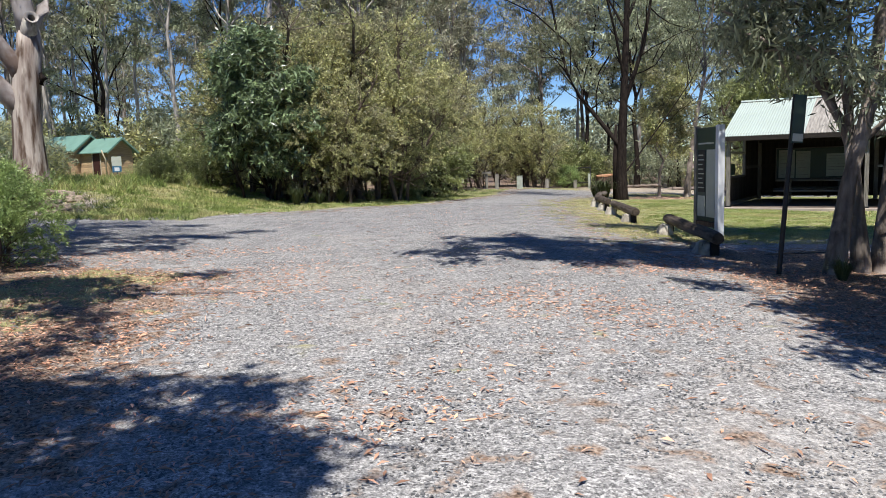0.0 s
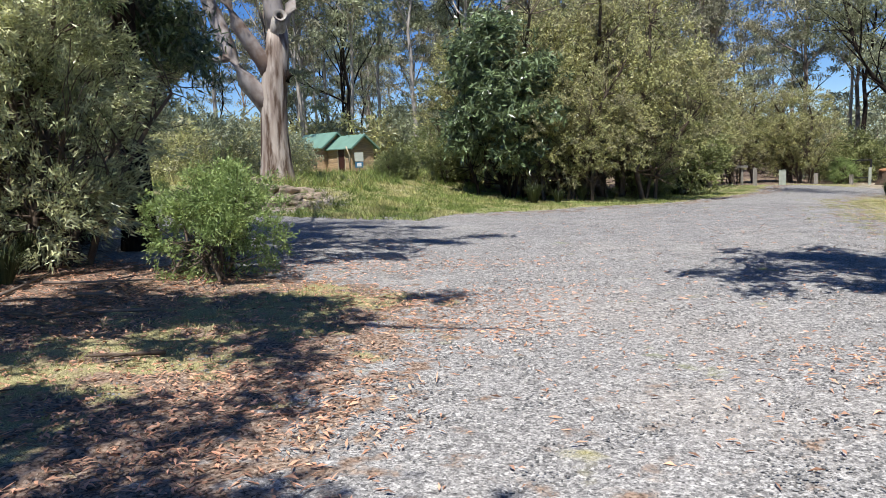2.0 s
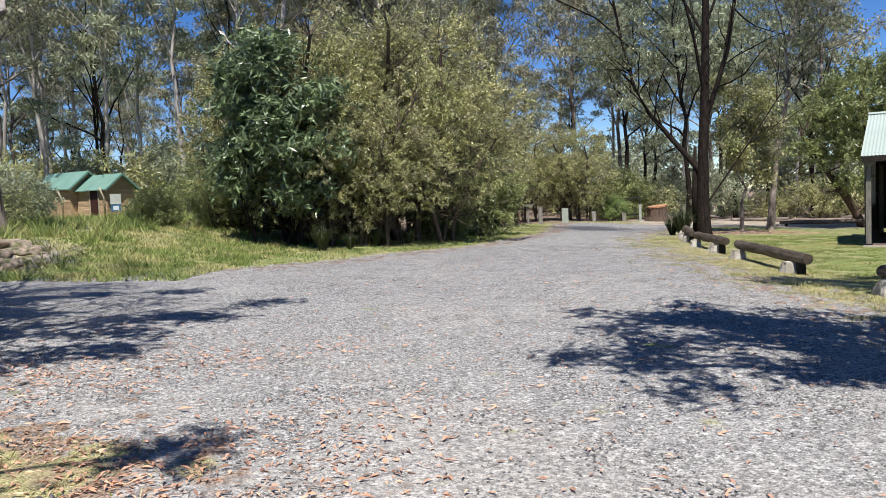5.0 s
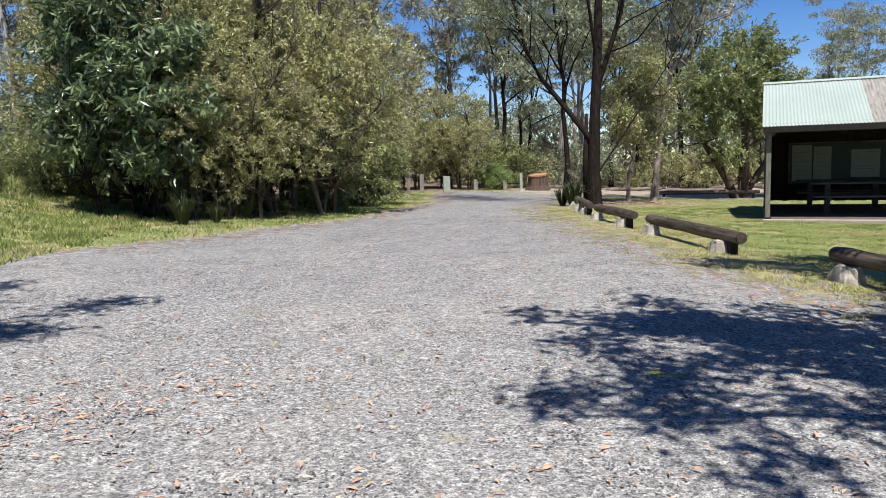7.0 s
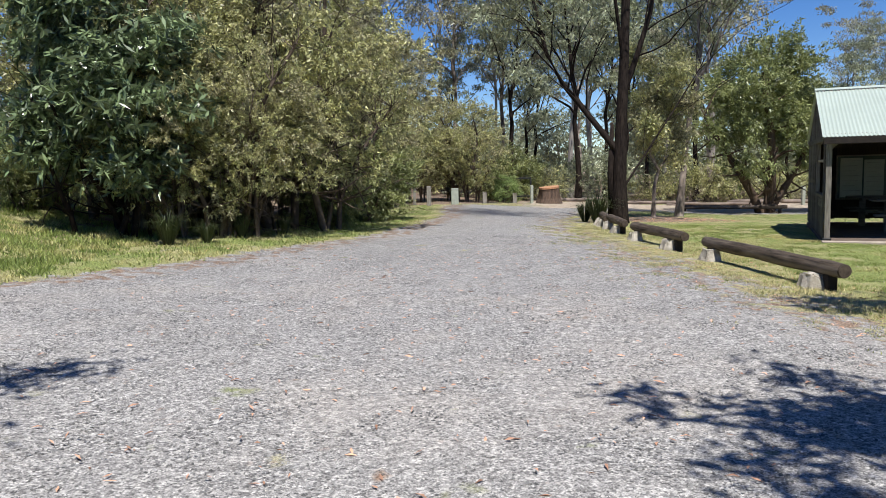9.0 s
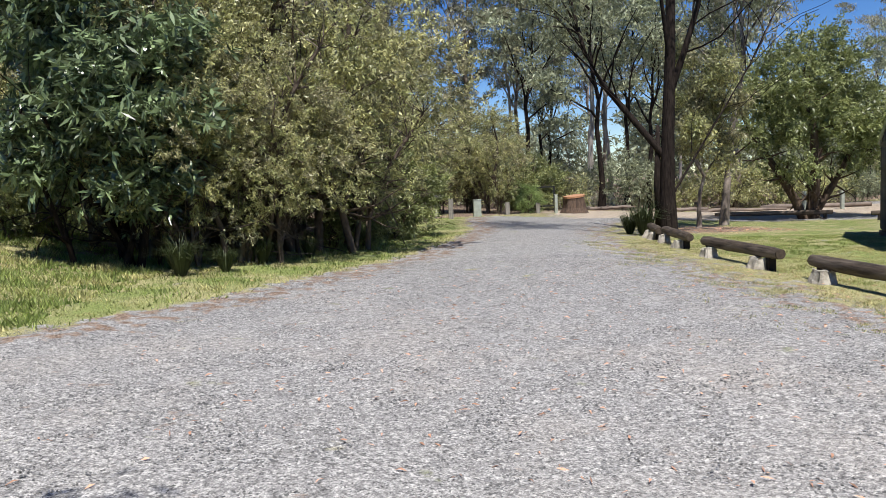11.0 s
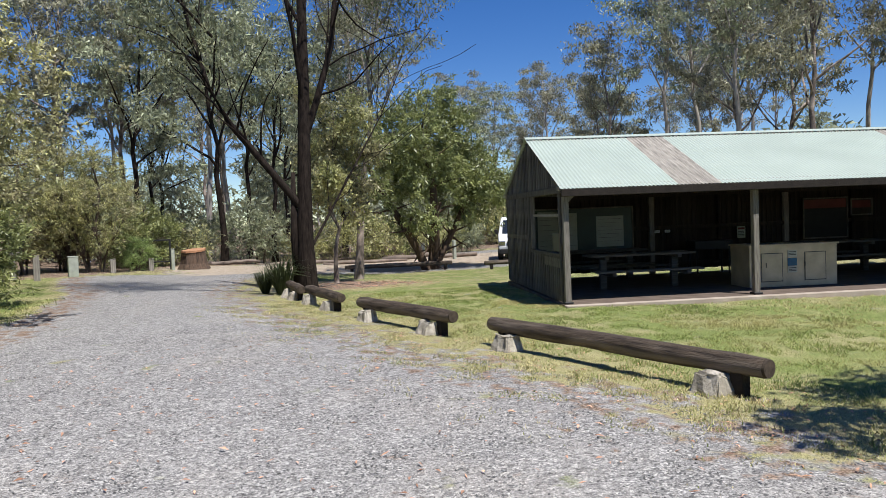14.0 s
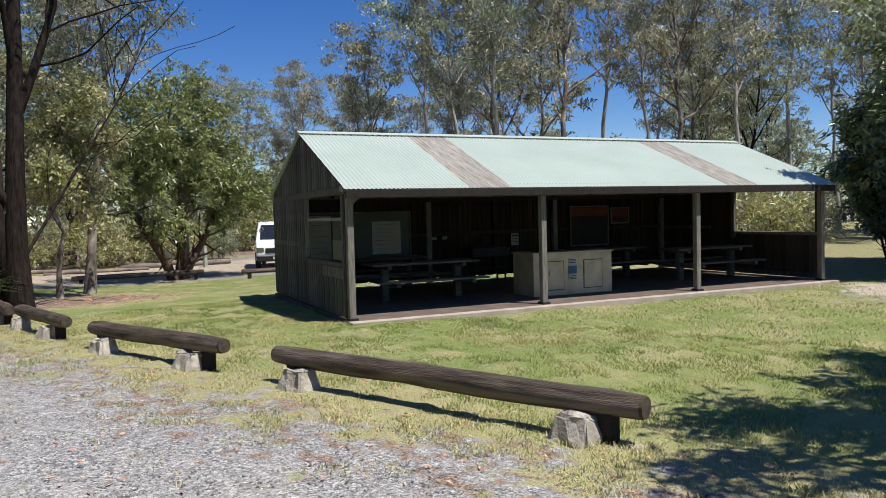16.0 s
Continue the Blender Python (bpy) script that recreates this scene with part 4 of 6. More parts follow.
boxpart("heading", (0.02, -0.024, 0.22, 0.20, -0.0205, 0.27), M_BOARDRED, note, "red heading bar", 0.0)
for z in (0.04, 0.08, 0.12, 0.16):
    boxpart("text_line", (0.03, -0.024, z, 0.19, -0.0205, z + 0.015), M_INK, note, "row of unreadable print", 0.0)
note.matrix_basis = local(5.95, 5.14, 0.85)


# ---- log barriers ----
def make_log_rail(length, seed, label, r=0.098, stones=True, place=(0, 0), turn=0.0, group="log barriers along the road"):
    rng = np.random.default_rng(seed)
    ob = thing("log_rail", (place[0], place[1], gz(*place)), label, "log barrier", group, turn)
    v, f, n, sides = [], [], 14, 14
    for i in range(n + 1):
        y = length * (i / n - 0.5)
        rr = r * (0.86 if i in (0, n) else 1.0) * (1 + 0.025 * math.sin(i * 1.3 + seed * 1.7))
        y2 = y
        for k in range(sides):
            a = 2 * math.pi * k / sides
            q = rr * (1 + rng.normal() * 0.025)
            v.append((q * math.cos(a) + 0.012 * math.sin(i * 0.9 + seed), y2, 0.272 + q * math.sin(a)))
    for i in range(n):
        for k in range(sides):
            k2 = (k + 1) % sides
            f.append((i * sides + k, (i + 1) * sides + k, (i + 1) * sides + k2, i * sides + k2))
    rings = [tuple(range(sides)), tuple(n * sides + k for k in range(sides))[::-1]]
    child("log", mesh_of("log", v, f, M_LOG, True), ob, "round log, grey on top and dark below")
    for e in (-1, 1):
        bm = bmesh.new()
        bmesh.ops.create_cone(bm, cap_ends=True, segments=14, radius1=r * 0.85, radius2=r * 0.8, depth=0.03)
        bmesh.ops.transform(bm, matrix=pose(0.012 * math.sin((0 if e < 0 else n) * 0.9 + seed), e * (length / 2 + 0.008), 0.272, 90 if e < 0 else -90, 0, 0), verts=bm.verts)
        part("log_end", bm, M_LOG_END, ob, "cracked sawn end")
        y = e * (length / 2 - 0.26)
        bm = bmesh.new()
        box(bm, -0.06, y - 0.065, -0.25, 0.06, y + 0.065, 0.22, 0.01)
        part("post", bm, M_LOG_DARK, ob, "short dark timber post")
        if stones:
            bm = bmesh.new()
            box(bm, -0.12, -0.16, -0.2, 0.12, 0.16, 0.19, 0.03)
            bmesh.ops.subdivide_edges(bm, edges=bm.edges, cuts=2, use_grid_fill=True)
            for w in bm.verts:
                if w.co.z > 0.1:
                    w.co.x = w.co.x * 0.8 + 0.02
                    w.co.y = w.co.y * 0.85 + e * 0.015
                if w.co.z < 0:
                    w.co.x = w.co.x * 1.2 - 0.03
                    w.co.y *= 1.25
                w.co += Vector(rng.normal(size=3)) * 0.009 + noise.noise_vector(w.co * 9 + Vector((seed, e, 0))) * 0.035
            bmesh.ops.translate(bm, vec=(-0.12, y - e * 0.20, 0), verts=bm.verts)
            part("footing", bm, M_CONC, ob, "rough wedge of broken concrete")
    return ob


def rail_between(a, b, seed, label, **kw):
    (x0, y0), (x1, y1) = a, b
    turn = math.degrees(math.atan2(-(x1 - x0), y1 - y0))
    ob = make_log_rail(math.hypot(x1 - x0, y1 - y0), seed, label, place=((x0 + x1) / 2, (y0 + y1) / 2), turn=turn, **kw)
    return ob


rail_between((3.45, 18.2), (3.42, 22.05), 1, "long weathered log barrier with broken concrete footings")
rail_between((3.40, 22.95), (3.35, 25.7), 2, "weathered log barrier with a cracked end at the lawn edge")
rail_between((3.5, 26.8), (3.8, 29.1), 3, "shorter weathered log barrier beside a dark tree")
rail_between((3.9, 29.7), (4.25, 31.4), 4, "short log barrier leading up to a dark trunk")
rail_between((3.75, 12.3), (3.82, 16.45), 5, "long dark log barrier beside the notice board")
for a, b, s_ in (((10.6, 42.0), (14.6, 40.3), 11), ((15.3, 38.9), (19.0, 37.2), 12), ((19.6, 36.9), (23.0, 35.3), 13)):
    ob = rail_between(a, b, s_, "low dark log barrier at the far edge of the lawn", r=0.09, stones=False, group="log barriers at the car park")


# ---- notice board and sign by the road ----
def make_roadside():
    ob = thing("information_board", (4.33, 15.4, gz(4.33, 15.4)), "upright information board in a white and timber frame", "notice board", turn=-80)
    boxpart("panel", (-0.42, -0.03, 0.32, 0.42, 0.03, 2.02), M_BOARDGREEN, ob, "dark green panel with maps", 0.004)
    boxpart("post", (-0.52, -0.05, -0.2, -0.43, 0.05, 2.06), M_TIMBER, ob, "timber post")
    boxpart("post", (0.43, -0.06, -0.2, 0.56, 0.06, 2.04), M_WHITE, ob, "white painted post")
    boxpart("rail", (-0.43, -0.04, 0.22, 0.43, 0.04, 0.31), M_STUMP, ob, "brown bottom rail")
    boxpart("poster", (0.02, -0.04, 0.4, 0.38, -0.032, 1.62), M_PAPER, ob, "tall faded poster", 0.0)
    boxpart("poster", (-0.36, -0.04, 0.85, -0.05, -0.032, 1.62), M_INK, ob, "dark poster with small print", 0.0)
    boxpart("poster", (-0.36, -0.04, 0.4, -0.05, -0.032, 0.78), M_PAPER, ob, "small faded poster", 0.0)
    for k in range(8):
        boxpart("text_line", (-0.33, -0.0445, 0.92 + k * 0.085, -0.09 - 0.03 * (k % 3), -0.0415, 0.94 + k * 0.085), M_PAPER, ob, "row of unreadable print", 0.0)
    boxpart("text_line", (-0.35, -0.036, 1.72, 0.30, -0.031, 1.75), M_PAPER, ob, "row of unreadable print", 0.0)
    sg = thing("sign_post", (4.0, 10.55, gz(4.0, 10.55)), "thin dark steel post with a small weathered sign", "sign", turn=8)
    bm = bmesh.new()
    bmesh.ops.create_cone(bm, cap_ends=True, segments=10, radius1=0.03, radius2=0.028, depth=2.3)
    bmesh.ops.transform(bm, matrix=pose(0.08, 0, 1.0, 0, 4, 0), verts=bm.verts)
    part("pole", bm, M_BLACK, sg, "dark steel pole")
    bm = box(bmesh.new(), -0.072, -0.045, 1.58, 0.072, -0.03, 2.14, 0.004)
    bmesh.ops.transform(bm, matrix=pose(0.06, 0, 0, 0, 4, 0), verts=bm.verts)
    part("plate", bm, M_BOARDGREEN, sg, "narrow dull green sign plate")
    bm = box(bmesh.new(), -0.062, -0.045, 1.60, 0.062, -0.042, 1.69, 0.0)
    bmesh.ops.transform(bm, matrix=pose(0.06, -0.006, 0, 0, 4, 0), verts=bm.verts)
    part("label", bm, M_PAPER, sg, "small pale plate")


make_roadside()


# ---- far side of the road: bollards, stump, signs ----
def bollard(x, y, h, w, material, label):
    ob = thing("bollard", (x, y, gz(x, y)), label, "bollard", "bollards at the car park")
    boxpart("shaft", (-w / 2, -w / 2, -0.2, w / 2, w / 2, h - 0.03), material, ob, "", 0.012)
    boxpart("cap", (-w / 2 - 0.008, -w / 2 - 0.008, h - 0.027, w / 2 + 0.008, w / 2 + 0.008, h), material, ob, "", 0.008)


bollard(0.87, 43.4, 0.72, 0.32, M_PALEPOST, "pale wide concrete bollard at the road edge")
for x, y, h in ((-0.35, 42.0, 0.85), (2.45, 45.4, 0.55), (4.2, 47.3, 0.5)):
    bollard(x, y, h, 0.19, M_TIMBER, "grey timber bollard at the road edge")
bollard(5.0, 46.9, 0.9, 0.14, M_PALEPOST, "slim pale marker post beside a stump")
for x, y in ((16.4, 45.6), (18.6, 46.2), (21.0, 45.0)):
    bollard(x, y, 0.95, 0.16, M_PALEPOST, "pale marker post across the car park")
sgn = thing("small_sign", (-0.95, 43.0, gz(-0.95, 43)), "small dark sign box on a timber post", "sign")
boxpart("post", (-0.06, -0.06, -0.2, 0.06, 0.06, 0.85), M_TIMBER, sgn), boxpart("box", (-0.26, -0.12, 0.85, 0.26, 0.12, 0.97), M_TIMBER, sgn, "flat grey box")


def make_stump():
    rng = np.random.default_rng(4)
    ob = thing("tree_stump", (5.95, 47.2, gz(5.95, 47.2)), "wide tree stump with a freshly cut orange top", "tree stump")
    v, f, s = [], [], 18
    levels = ((-0.2, 0.70), (0.0, 0.66), (0.25, 0.54), (0.6, 0.49), (0.84, 0.50))
    for i, (z, r) in enumerate(levels):
        for k in range(s):
            a = 2 * math.pi * k / s
            q = r * (1 + 0.09 * math.sin(5 * a + 0.4) * (1.3 - z) + rng.normal() * 0.02)
            v.append((q * math.cos(a), q * math.sin(a), z + (0.05 * math.sin(a + 1) if i == 4 else 0)))
    for i in range(4):
        for k in range(s):
            f.append((i * s + k, i * s + (k + 1) % s, (i + 1) * s + (k + 1) % s, (i + 1) * s + k))
    child("bark", mesh_of("bark", v, f, M_STUMP, False), ob)
    top = [(x * 1.0, y * 1.0, z + 0.004) for x, y, z in v[-s:]]
    low = [(x * 0.97, y * 0.97, z - 0.09) for x, y, z in v[-s:]]
    outer = [(x * 1.03, y * 1.03, z + 0.0) for x, y, z in v[-s:]]
    outer2 = [(x * 1.03, y * 1.03, z - 0.08) for x, y, z in v[-s:]]
    child("cut_top", mesh_of("cut_top", top + outer + outer2, [tuple(range(s))] + [(k, s + k, s + (k + 1) % s, (k + 1) % s) for k in range(s)] + [(s + k, 2 * s + k, 2 * s + (k + 1) % s, s + (k + 1) % s) for k in range(s)], M_STUMPTOP), ob, "orange sawn top")


make_stump()


def fallen_log(a, b, r, seed, label, material=M_LOG_PALE):
    rng = np.random.default_rng(seed)
    mx, my = (a[0] + b[0]) / 2, (a[1] + b[1]) / 2
    z0 = gz(mx, my)
    v, f = [], []
    n = 9
    pts = [(a[0] + (b[0] - a[0]) * i / n - mx, a[1] + (b[1] - a[1]) * i / n - my + rng.normal() * 0.08, r * 0.8 + rng.normal() * 0.03) for i in range(n + 1)]
    tube(v, f, pts, [r * (1 - 0.3 * i / n) * (1 + rng.normal() * 0.06) for i in range(n + 1)], 10)
    r = r * 0.8
    ob = thing("fallen_log", (mx, my, z0), label, "log", "fallen logs round the car park")
    child("trunk", mesh_of("trunk", v, f, material, True), ob)
    for _ in range(3):
        v, f = [], []
        p = Vector(pts[int(rng.integers(2, n))])
        bp, br = branch(rng, p, (rng.normal(), rng.normal(), 0.4), r * 3.5, r * 0.35, 0.02, 3, 0.1)
        tube(v, f, bp, br, 5)
        child("stub", mesh_of("stub", v, f, material, True), ob, "broken branch stub")


for a, b, r, s_ in (((9.6, 49.9), (13.4, 49.4), 0.12, 1), ((12.6, 48.9), (16.8, 47.9), 0.10, 2), ((16.2, 49.3), (21.0, 47.6), 0.14, 3), ((7.2, 50.9), (9.9, 50.5), 0.11, 4)):
    fallen_log(a, b, r, s_, "long pale fallen log by the sandy car park")


# ---- hut ----
def make_hut():
    h = thing("toilet_hut", (-26.2, 48.6, 1.33), "small timber-clad toilet block with green metal gable roofs", "hut", turn=66)
    # gable end faces the road; local y runs back
    def block(x0, x1, y0, y1, eave, ridge, tag):
        wall = boxpart("wall", (x0, y0, -0.3, x1, y1, eave), M_HUT, h, "wall core behind the slabs", 0.0)
        me = bpy.data.meshes.new("slab")
        bm = box(bmesh.new(), 0, -0.035, 0, 1, 0.0, 0.145, 0.012)
        bm.to_mesh(me), bm.free()
        me.materials.append(M_HUT)
        z = 0.0
        while z < eave - 0.1:
            for side_, ln, m in (("f", x1 - x0, pose(x0, y0, z)), ("l", y1 - y0, pose(x0, y1, z, 0, 0, -90)), ("r", y1 - y0, pose(x1, y0, z, 0, 0, 90))):
                ob = child("slab", me, wall)
                ob.matrix_basis = m @ Matrix.Diagonal((ln, 1, 1, 1))
            z += 0.155
        xm = (x0 + x1) / 2
        gab = [(x0, y0, eave), (x1, y0, eave), (xm, y0, ridge), (x0, y1, eave), (x1, y1, eave), (xm, y1, ridge)]
        child("gable", mesh_of("gable", gab[:3], [(0, 1, 2)], M_HUT), h, "gable infill")
        child("gable", mesh_of("gable", gab[3:], [(2, 1, 0)], M_HUT), h, "gable infill")
        for sgn in (-1, 1):
            xe = x0 - 0.28 if sgn < 0 else x1 + 0.28
            ze = eave - 0.28 * (ridge - eave) / ((x1 - x0) / 2)
            p = [(xe, y0 - 0.35, ze), (xm, y0 - 0.35, ridge), (xm, y1 + 0.2, ridge), (xe, y1 + 0.2, ze)]
            p = [(a, b, c + 0.04) for a, b, c in p] + [(a, b, c - 0.02) for a, b, c in p]
            child("roof", mesh_of("roof", p, [(0, 1, 2, 3), (7, 6, 5, 4), (0, 4, 5, 1), (1, 5, 6, 2), (2, 6, 7, 3), (3, 7, 4, 0)], M_ROOFGREEN), h, "dark green metal roof slope")
            b_ = [(xe, y0 - 0.37, ze - 0.09), (xm, y0 - 0.37, ridge - 0.09), (xm, y0 - 0.37, ridge + 0.05), (xe, y0 - 0.37, ze + 0.05)]
            b_ = b_ + [(a, b + 0.018, c) for a, b, c in b_]
            child("bargeboard", mesh_of("bargeboard", b_, [(0, 1, 2, 3), (7, 6, 5, 4), (0, 4, 5, 1), (1, 5, 6, 2), (2, 6, 7, 3), (3, 7, 4, 0)], M_ROOFGREEN), h)
    block(0.0, 1.9, 0.0, 3.0, 2.25, 3.0, "front")
    block(-0.45, 1.8, 2.9, 6.6, 2.4, 3.3, "rear")
    boxpart("door", (-0.06, 0.75, 0.0, -0.045, 1.5, 2.02), M_DOOR, h, "dark red door")
    for y in (0.70, 1.55):
        boxpart("door_frame", (-0.08, y - 0.04, 0, -0.04, y + 0.04, 2.1), M_CREAM, h)
    for x, y in ((-0.1, 0.1), (-0.55, 3.6)):
        v, f = [], []
        tube(v, f, [(x, y, 0), (x, y, 1.55), (x - 0.28, y, 2.2)], [0.05, 0.05, 0.05], 8)
        tube(v, f, [(x, y, 1.45), (x + 0.32, y, 2.25)], [0.045, 0.045], 8)
        child("downpipe", mesh_of("downpipe", v, f, M_CREAM, True), h, "cream forked downpipe")
    sg = thing("hut_sign", (-25.45, 48.3, 1.33), "pale blue and white information sign on a post by the hut", "sign", turn=28)
    boxpart("post", (-0.04, -0.04, -0.3, 0.04, 0.04, 1.2), M_POST, sg)
    boxpart("panel", (-0.30, -0.08, 1.15, 0.30, -0.045, 1.75), M_PAPER, sg, "faded upper panel", 0.002)
    boxpart("panel", (-0.28, -0.08, 0.72, 0.28, -0.045, 1.12), M_BLUE, sg, "blue lower panel", 0.002)
    boxpart("picture", (-0.15, -0.086, 0.80, 0.15, -0.082, 1.04), M_WHITE, sg, "white symbol", 0.001)


make_hut()
block_ = thing("stone_block", (-19.6, 43.5, 1.30), "pale squared stone block in long grass", "stone")
boxpart("stone", (-0.5, -0.3, -0.2, 0.5, 0.3, 0.62), M_CONC, block_, "", 0.05)


# ---- vehicle ----
def make_van():
    c = thing("van", (20.3, 43.2, gz(20.3, 43.2)), "white van parked nose-on across the sandy car park", "vehicle", turn=-37)
    c.scale = (1.0, 1.0, 1.13)
    # nose towards -y
    prof = [(-2.35, 0.35), (-2.40, 0.62), (-2.30, 0.92), (-1.55, 1.10), (-0.75, 1.72), (-0.4, 1.82), (2.2, 1.80), (2.4, 1.5), (2.42, 0.5), (2.3, 0.32)]
    v = [(sx * (0.88 - (0.13 if z > 1.2 else 0.0)), y, z) for sx in (-1, 1) for y, z in prof]
    n = len(prof)
    f = [tuple(range(n)), tuple(range(2 * n - 1, n - 1, -1))] + [(i, n + i, n + (i + 1) % n, (i + 1) % n) for i in range(n)]
    body = child("body", mesh_of("body", v, f, M_CARWHITE), c, "white body")
    bev = body.modifiers.new("bevel", "BEVEL")
    bev.width, bev.segments = 0.06, 3
    w = [(-0.70, -1.50, 1.15), (0.70, -1.50, 1.15), (0.64, -0.82, 1.68), (-0.64, -0.82, 1.68)]
    child("windscreen", mesh_of("windscreen", [(a, b - 0.02, z + 0.012) for a, b, z in w] + [(a, b, z) for a, b, z in w], [(0, 1, 2, 3), (0, 4, 5, 1), (1, 5, 6, 2), (2, 6, 7, 3), (3, 7, 4, 0)], M_CARGLASS), c, "dark windscreen")
    for sx in (-1, 1):
        boxpart("headlight", (sx * 0.72 - 0.15, -2.41, 0.68, sx * 0.72 + 0.15, -2.33, 0.86), M_CHROME, c, "", 0.02)
        boxpart("mirror", (sx * 0.98 - 0.09, -1.35, 1.12, sx * 0.98 + 0.09, -1.25, 1.32), M_BLACK, c, "", 0.02)
        boxpart("side_window", (sx * 0.80 - 0.012, -0.7, 1.2, sx * 0.80 + 0.012, 1.6, 1.62), M_CARGLASS, c, "", 0.005)
        for y in (-1.5, 1.5):
            bm = bmesh.new()
            bmesh.ops.create_cone(bm, cap_ends=True, segments=20, radius1=0.34, radius2=0.34, depth=0.22)
            bmesh.ops.transform(bm, matrix=pose(sx * 0.79, y, 0.33, 0, 90, 0), verts=bm.verts)
            wh = part("wheel", bm, M_RUBBER, c, "black tyre")
            bm = bmesh.new()
            bmesh.ops.create_cone(bm, cap_ends=True, segments=12, radius1=0.2, radius2=0.18, depth=0.03)
            bmesh.ops.transform(bm, matrix=pose(sx * 0.91, y, 0.33, 0, 90, 0), verts=bm.verts)
            part("hubcap", bm, M_CHROME, wh)
    boxpart("grille", (-0.5, -2.425, 0.66, 0.5, -2.36, 0.84), M_BLACK, c, "black grille", 0.01)
    boxpart("bumper", (-0.85, -2.46, 0.34, 0.85, -2.34, 0.56), M_BLACK, c, "dark bumper", 0.03)
    boxpart("number_plate", (-0.2, -2.475, 0.42, 0.2, -2.462, 0.52), M_PAPER, c, "", 0.002)


make_van()


# ---- large trees ----
def make_big_gum():
    rng = np.random.default_rng(12)
    ob = thing("gum_tree", (-12.05, 20.1, gz(-12.05, 20.1)), "large old gum with streaked bark and a sawn limb stub", "tree")
    ob.scale = (0.552,) * 3
    right = Vector((0.84, 0.54, 0))

    def P(u, z, d=0.0):
        q = right * u + Vector((-0.54, 0.84, 0)) * d
        return (q.x, q.y, z)

    v, f = [], []
    tube(v, f, [P(0, -0.4), P(0, 0.1), P(0.0, 0.9), P(-0.03, 2.5), P(0.0, 3.9), P(0.15, 5.2), P(0.33, 6.5), P(0.38, 7.6)], [1.1, 0.86, 0.76, 0.67, 0.64, 0.64, 0.57, 0.48], 16)
    for w in v:
        a = math.atan2(w.y, w.x)
        w.x, w.y = w.x * (1 + 0.05 * math.sin(5 * a + w.z) * max(0, 1 - w.z / 5)), w.y * (1 + 0.05 * math.sin(5 * a + w.z) * max(0, 1 - w.z / 5))
    child("trunk", mesh_of("trunk", v, f, M_GUM, True), ob, "massive trunk, dark brown streaks on pale grey")
    limbs = (((P(0.36, 7.3), P(0.25, 8.3), P(0.05, 9.4), P(-0.1, 12), P(-0.2, 16)), (0.50, 0.47, 0.44, 0.30, 0.08)),
             ((P(-0.1, 3.3), P(-0.6, 4.2), P(-1.25, 5.0), P(-1.95, 6.3, 0.1), P(-2.45, 7.9, 0.2), P(-3.0, 9.2, 0.4), P(-3.8, 13, 0.8), P(-4.4, 16, 1)), (0.40, 0.47, 0.45, 0.39, 0.36, 0.32, 0.18, 0.05)),
             ((P(0.1, 4.9), P(-0.4, 5.9, -0.1), P(-0.85, 6.6, -0.2), P(-1.5, 7.6, -0.3), P(-1.9, 8.7, -0.5), P(-2.3, 10, -0.7), P(-3.0, 13, -1.5)), (0.42, 0.40, 0.36, 0.33, 0.28, 0.24, 0.10)),
             ((P(0.38, 7.0), P(0.7, 7.8, 0.1), P(1.05, 8.5, 0.2), P(1.45, 9.4, 0.3), P(2.4, 12, 0.6), P(3.4, 15, 1)), (0.36, 0.33, 0.31, 0.27, 0.15, 0.05)),
             ((P(-1.9, 6.1, 0.1), P(-2.5, 5.95, 0.0), P(-3.2, 6.0, 0.1)), (0.2, 0.15, 0.12)))
    for pts, radii in limbs:
        v, f = [], []
        tube(v, f, pts, radii, 12)
        child("limb", mesh_of("limb", v, f, M_GUM_LIMB, True), ob, "smooth pale grey limb")
    v, f = [], []
    tube(v, f, [P(0.38, 7.3, -0.2), P(0.50, 7.75, -0.55), P(0.56, 7.9, -0.85)], [0.40, 0.36, 0.33], 12, False)
    tube(v, f, [P(0.56, 7.9, -0.85), P(0.55, 7.88, -0.80), P(0.52, 7.8, -0.6)], [0.33, 0.17, 0.12], 12, False)
    child("limb_stub", mesh_of("limb_stub", v, f, M_GUM_PALE, True), ob, "hollow sawn limb stub")
    v, f = [], []
    tube(v, f, [P(0.7, 4.9, -0.25), P(0.85, 5.15, -0.35), P(0.7, 5.4, -0.3)], [0.16, 0.2, 0.1], 8)
    child("burl", mesh_of("burl", v, f, M_DARKBARK, True), ob, "dark knotty burl")
    v, f, tips = [], [], []
    for s, w, ln, r in ((P(-0.1, 13), P(0.5, 1), 5, 0.16), (P(-3.8, 13, 0.8), P(-0.6, 1), 5, 0.14), (P(-2.8, 12.2, -1.3), P(-0.4, 1, -0.4), 5, 0.12), (P(3.0, 13.8, 0.8), P(1, 0.7), 5, 0.1), (P(-0.1, 11), P(-0.7, 1, 0.6), 6, 0.15), (P(2.0, 11, 0.5), P(1, 0.9, -0.5), 5, 0.1), (P(-4.2, 15, 0.9), P(-1, 0.5), 4, 0.08), (P(-3.0, 9.2, 0.4), P(-1, 0.4, 0.2), 2.5, 0.05)):
        for _ in range(3):
            bp, br = branch(rng, s, Vector(w) + Vector(rng.normal(size=3)) * 0.35, ln, r, 0.03, 6, 0.16)
            tube(v, f, bp, br, 6, False)
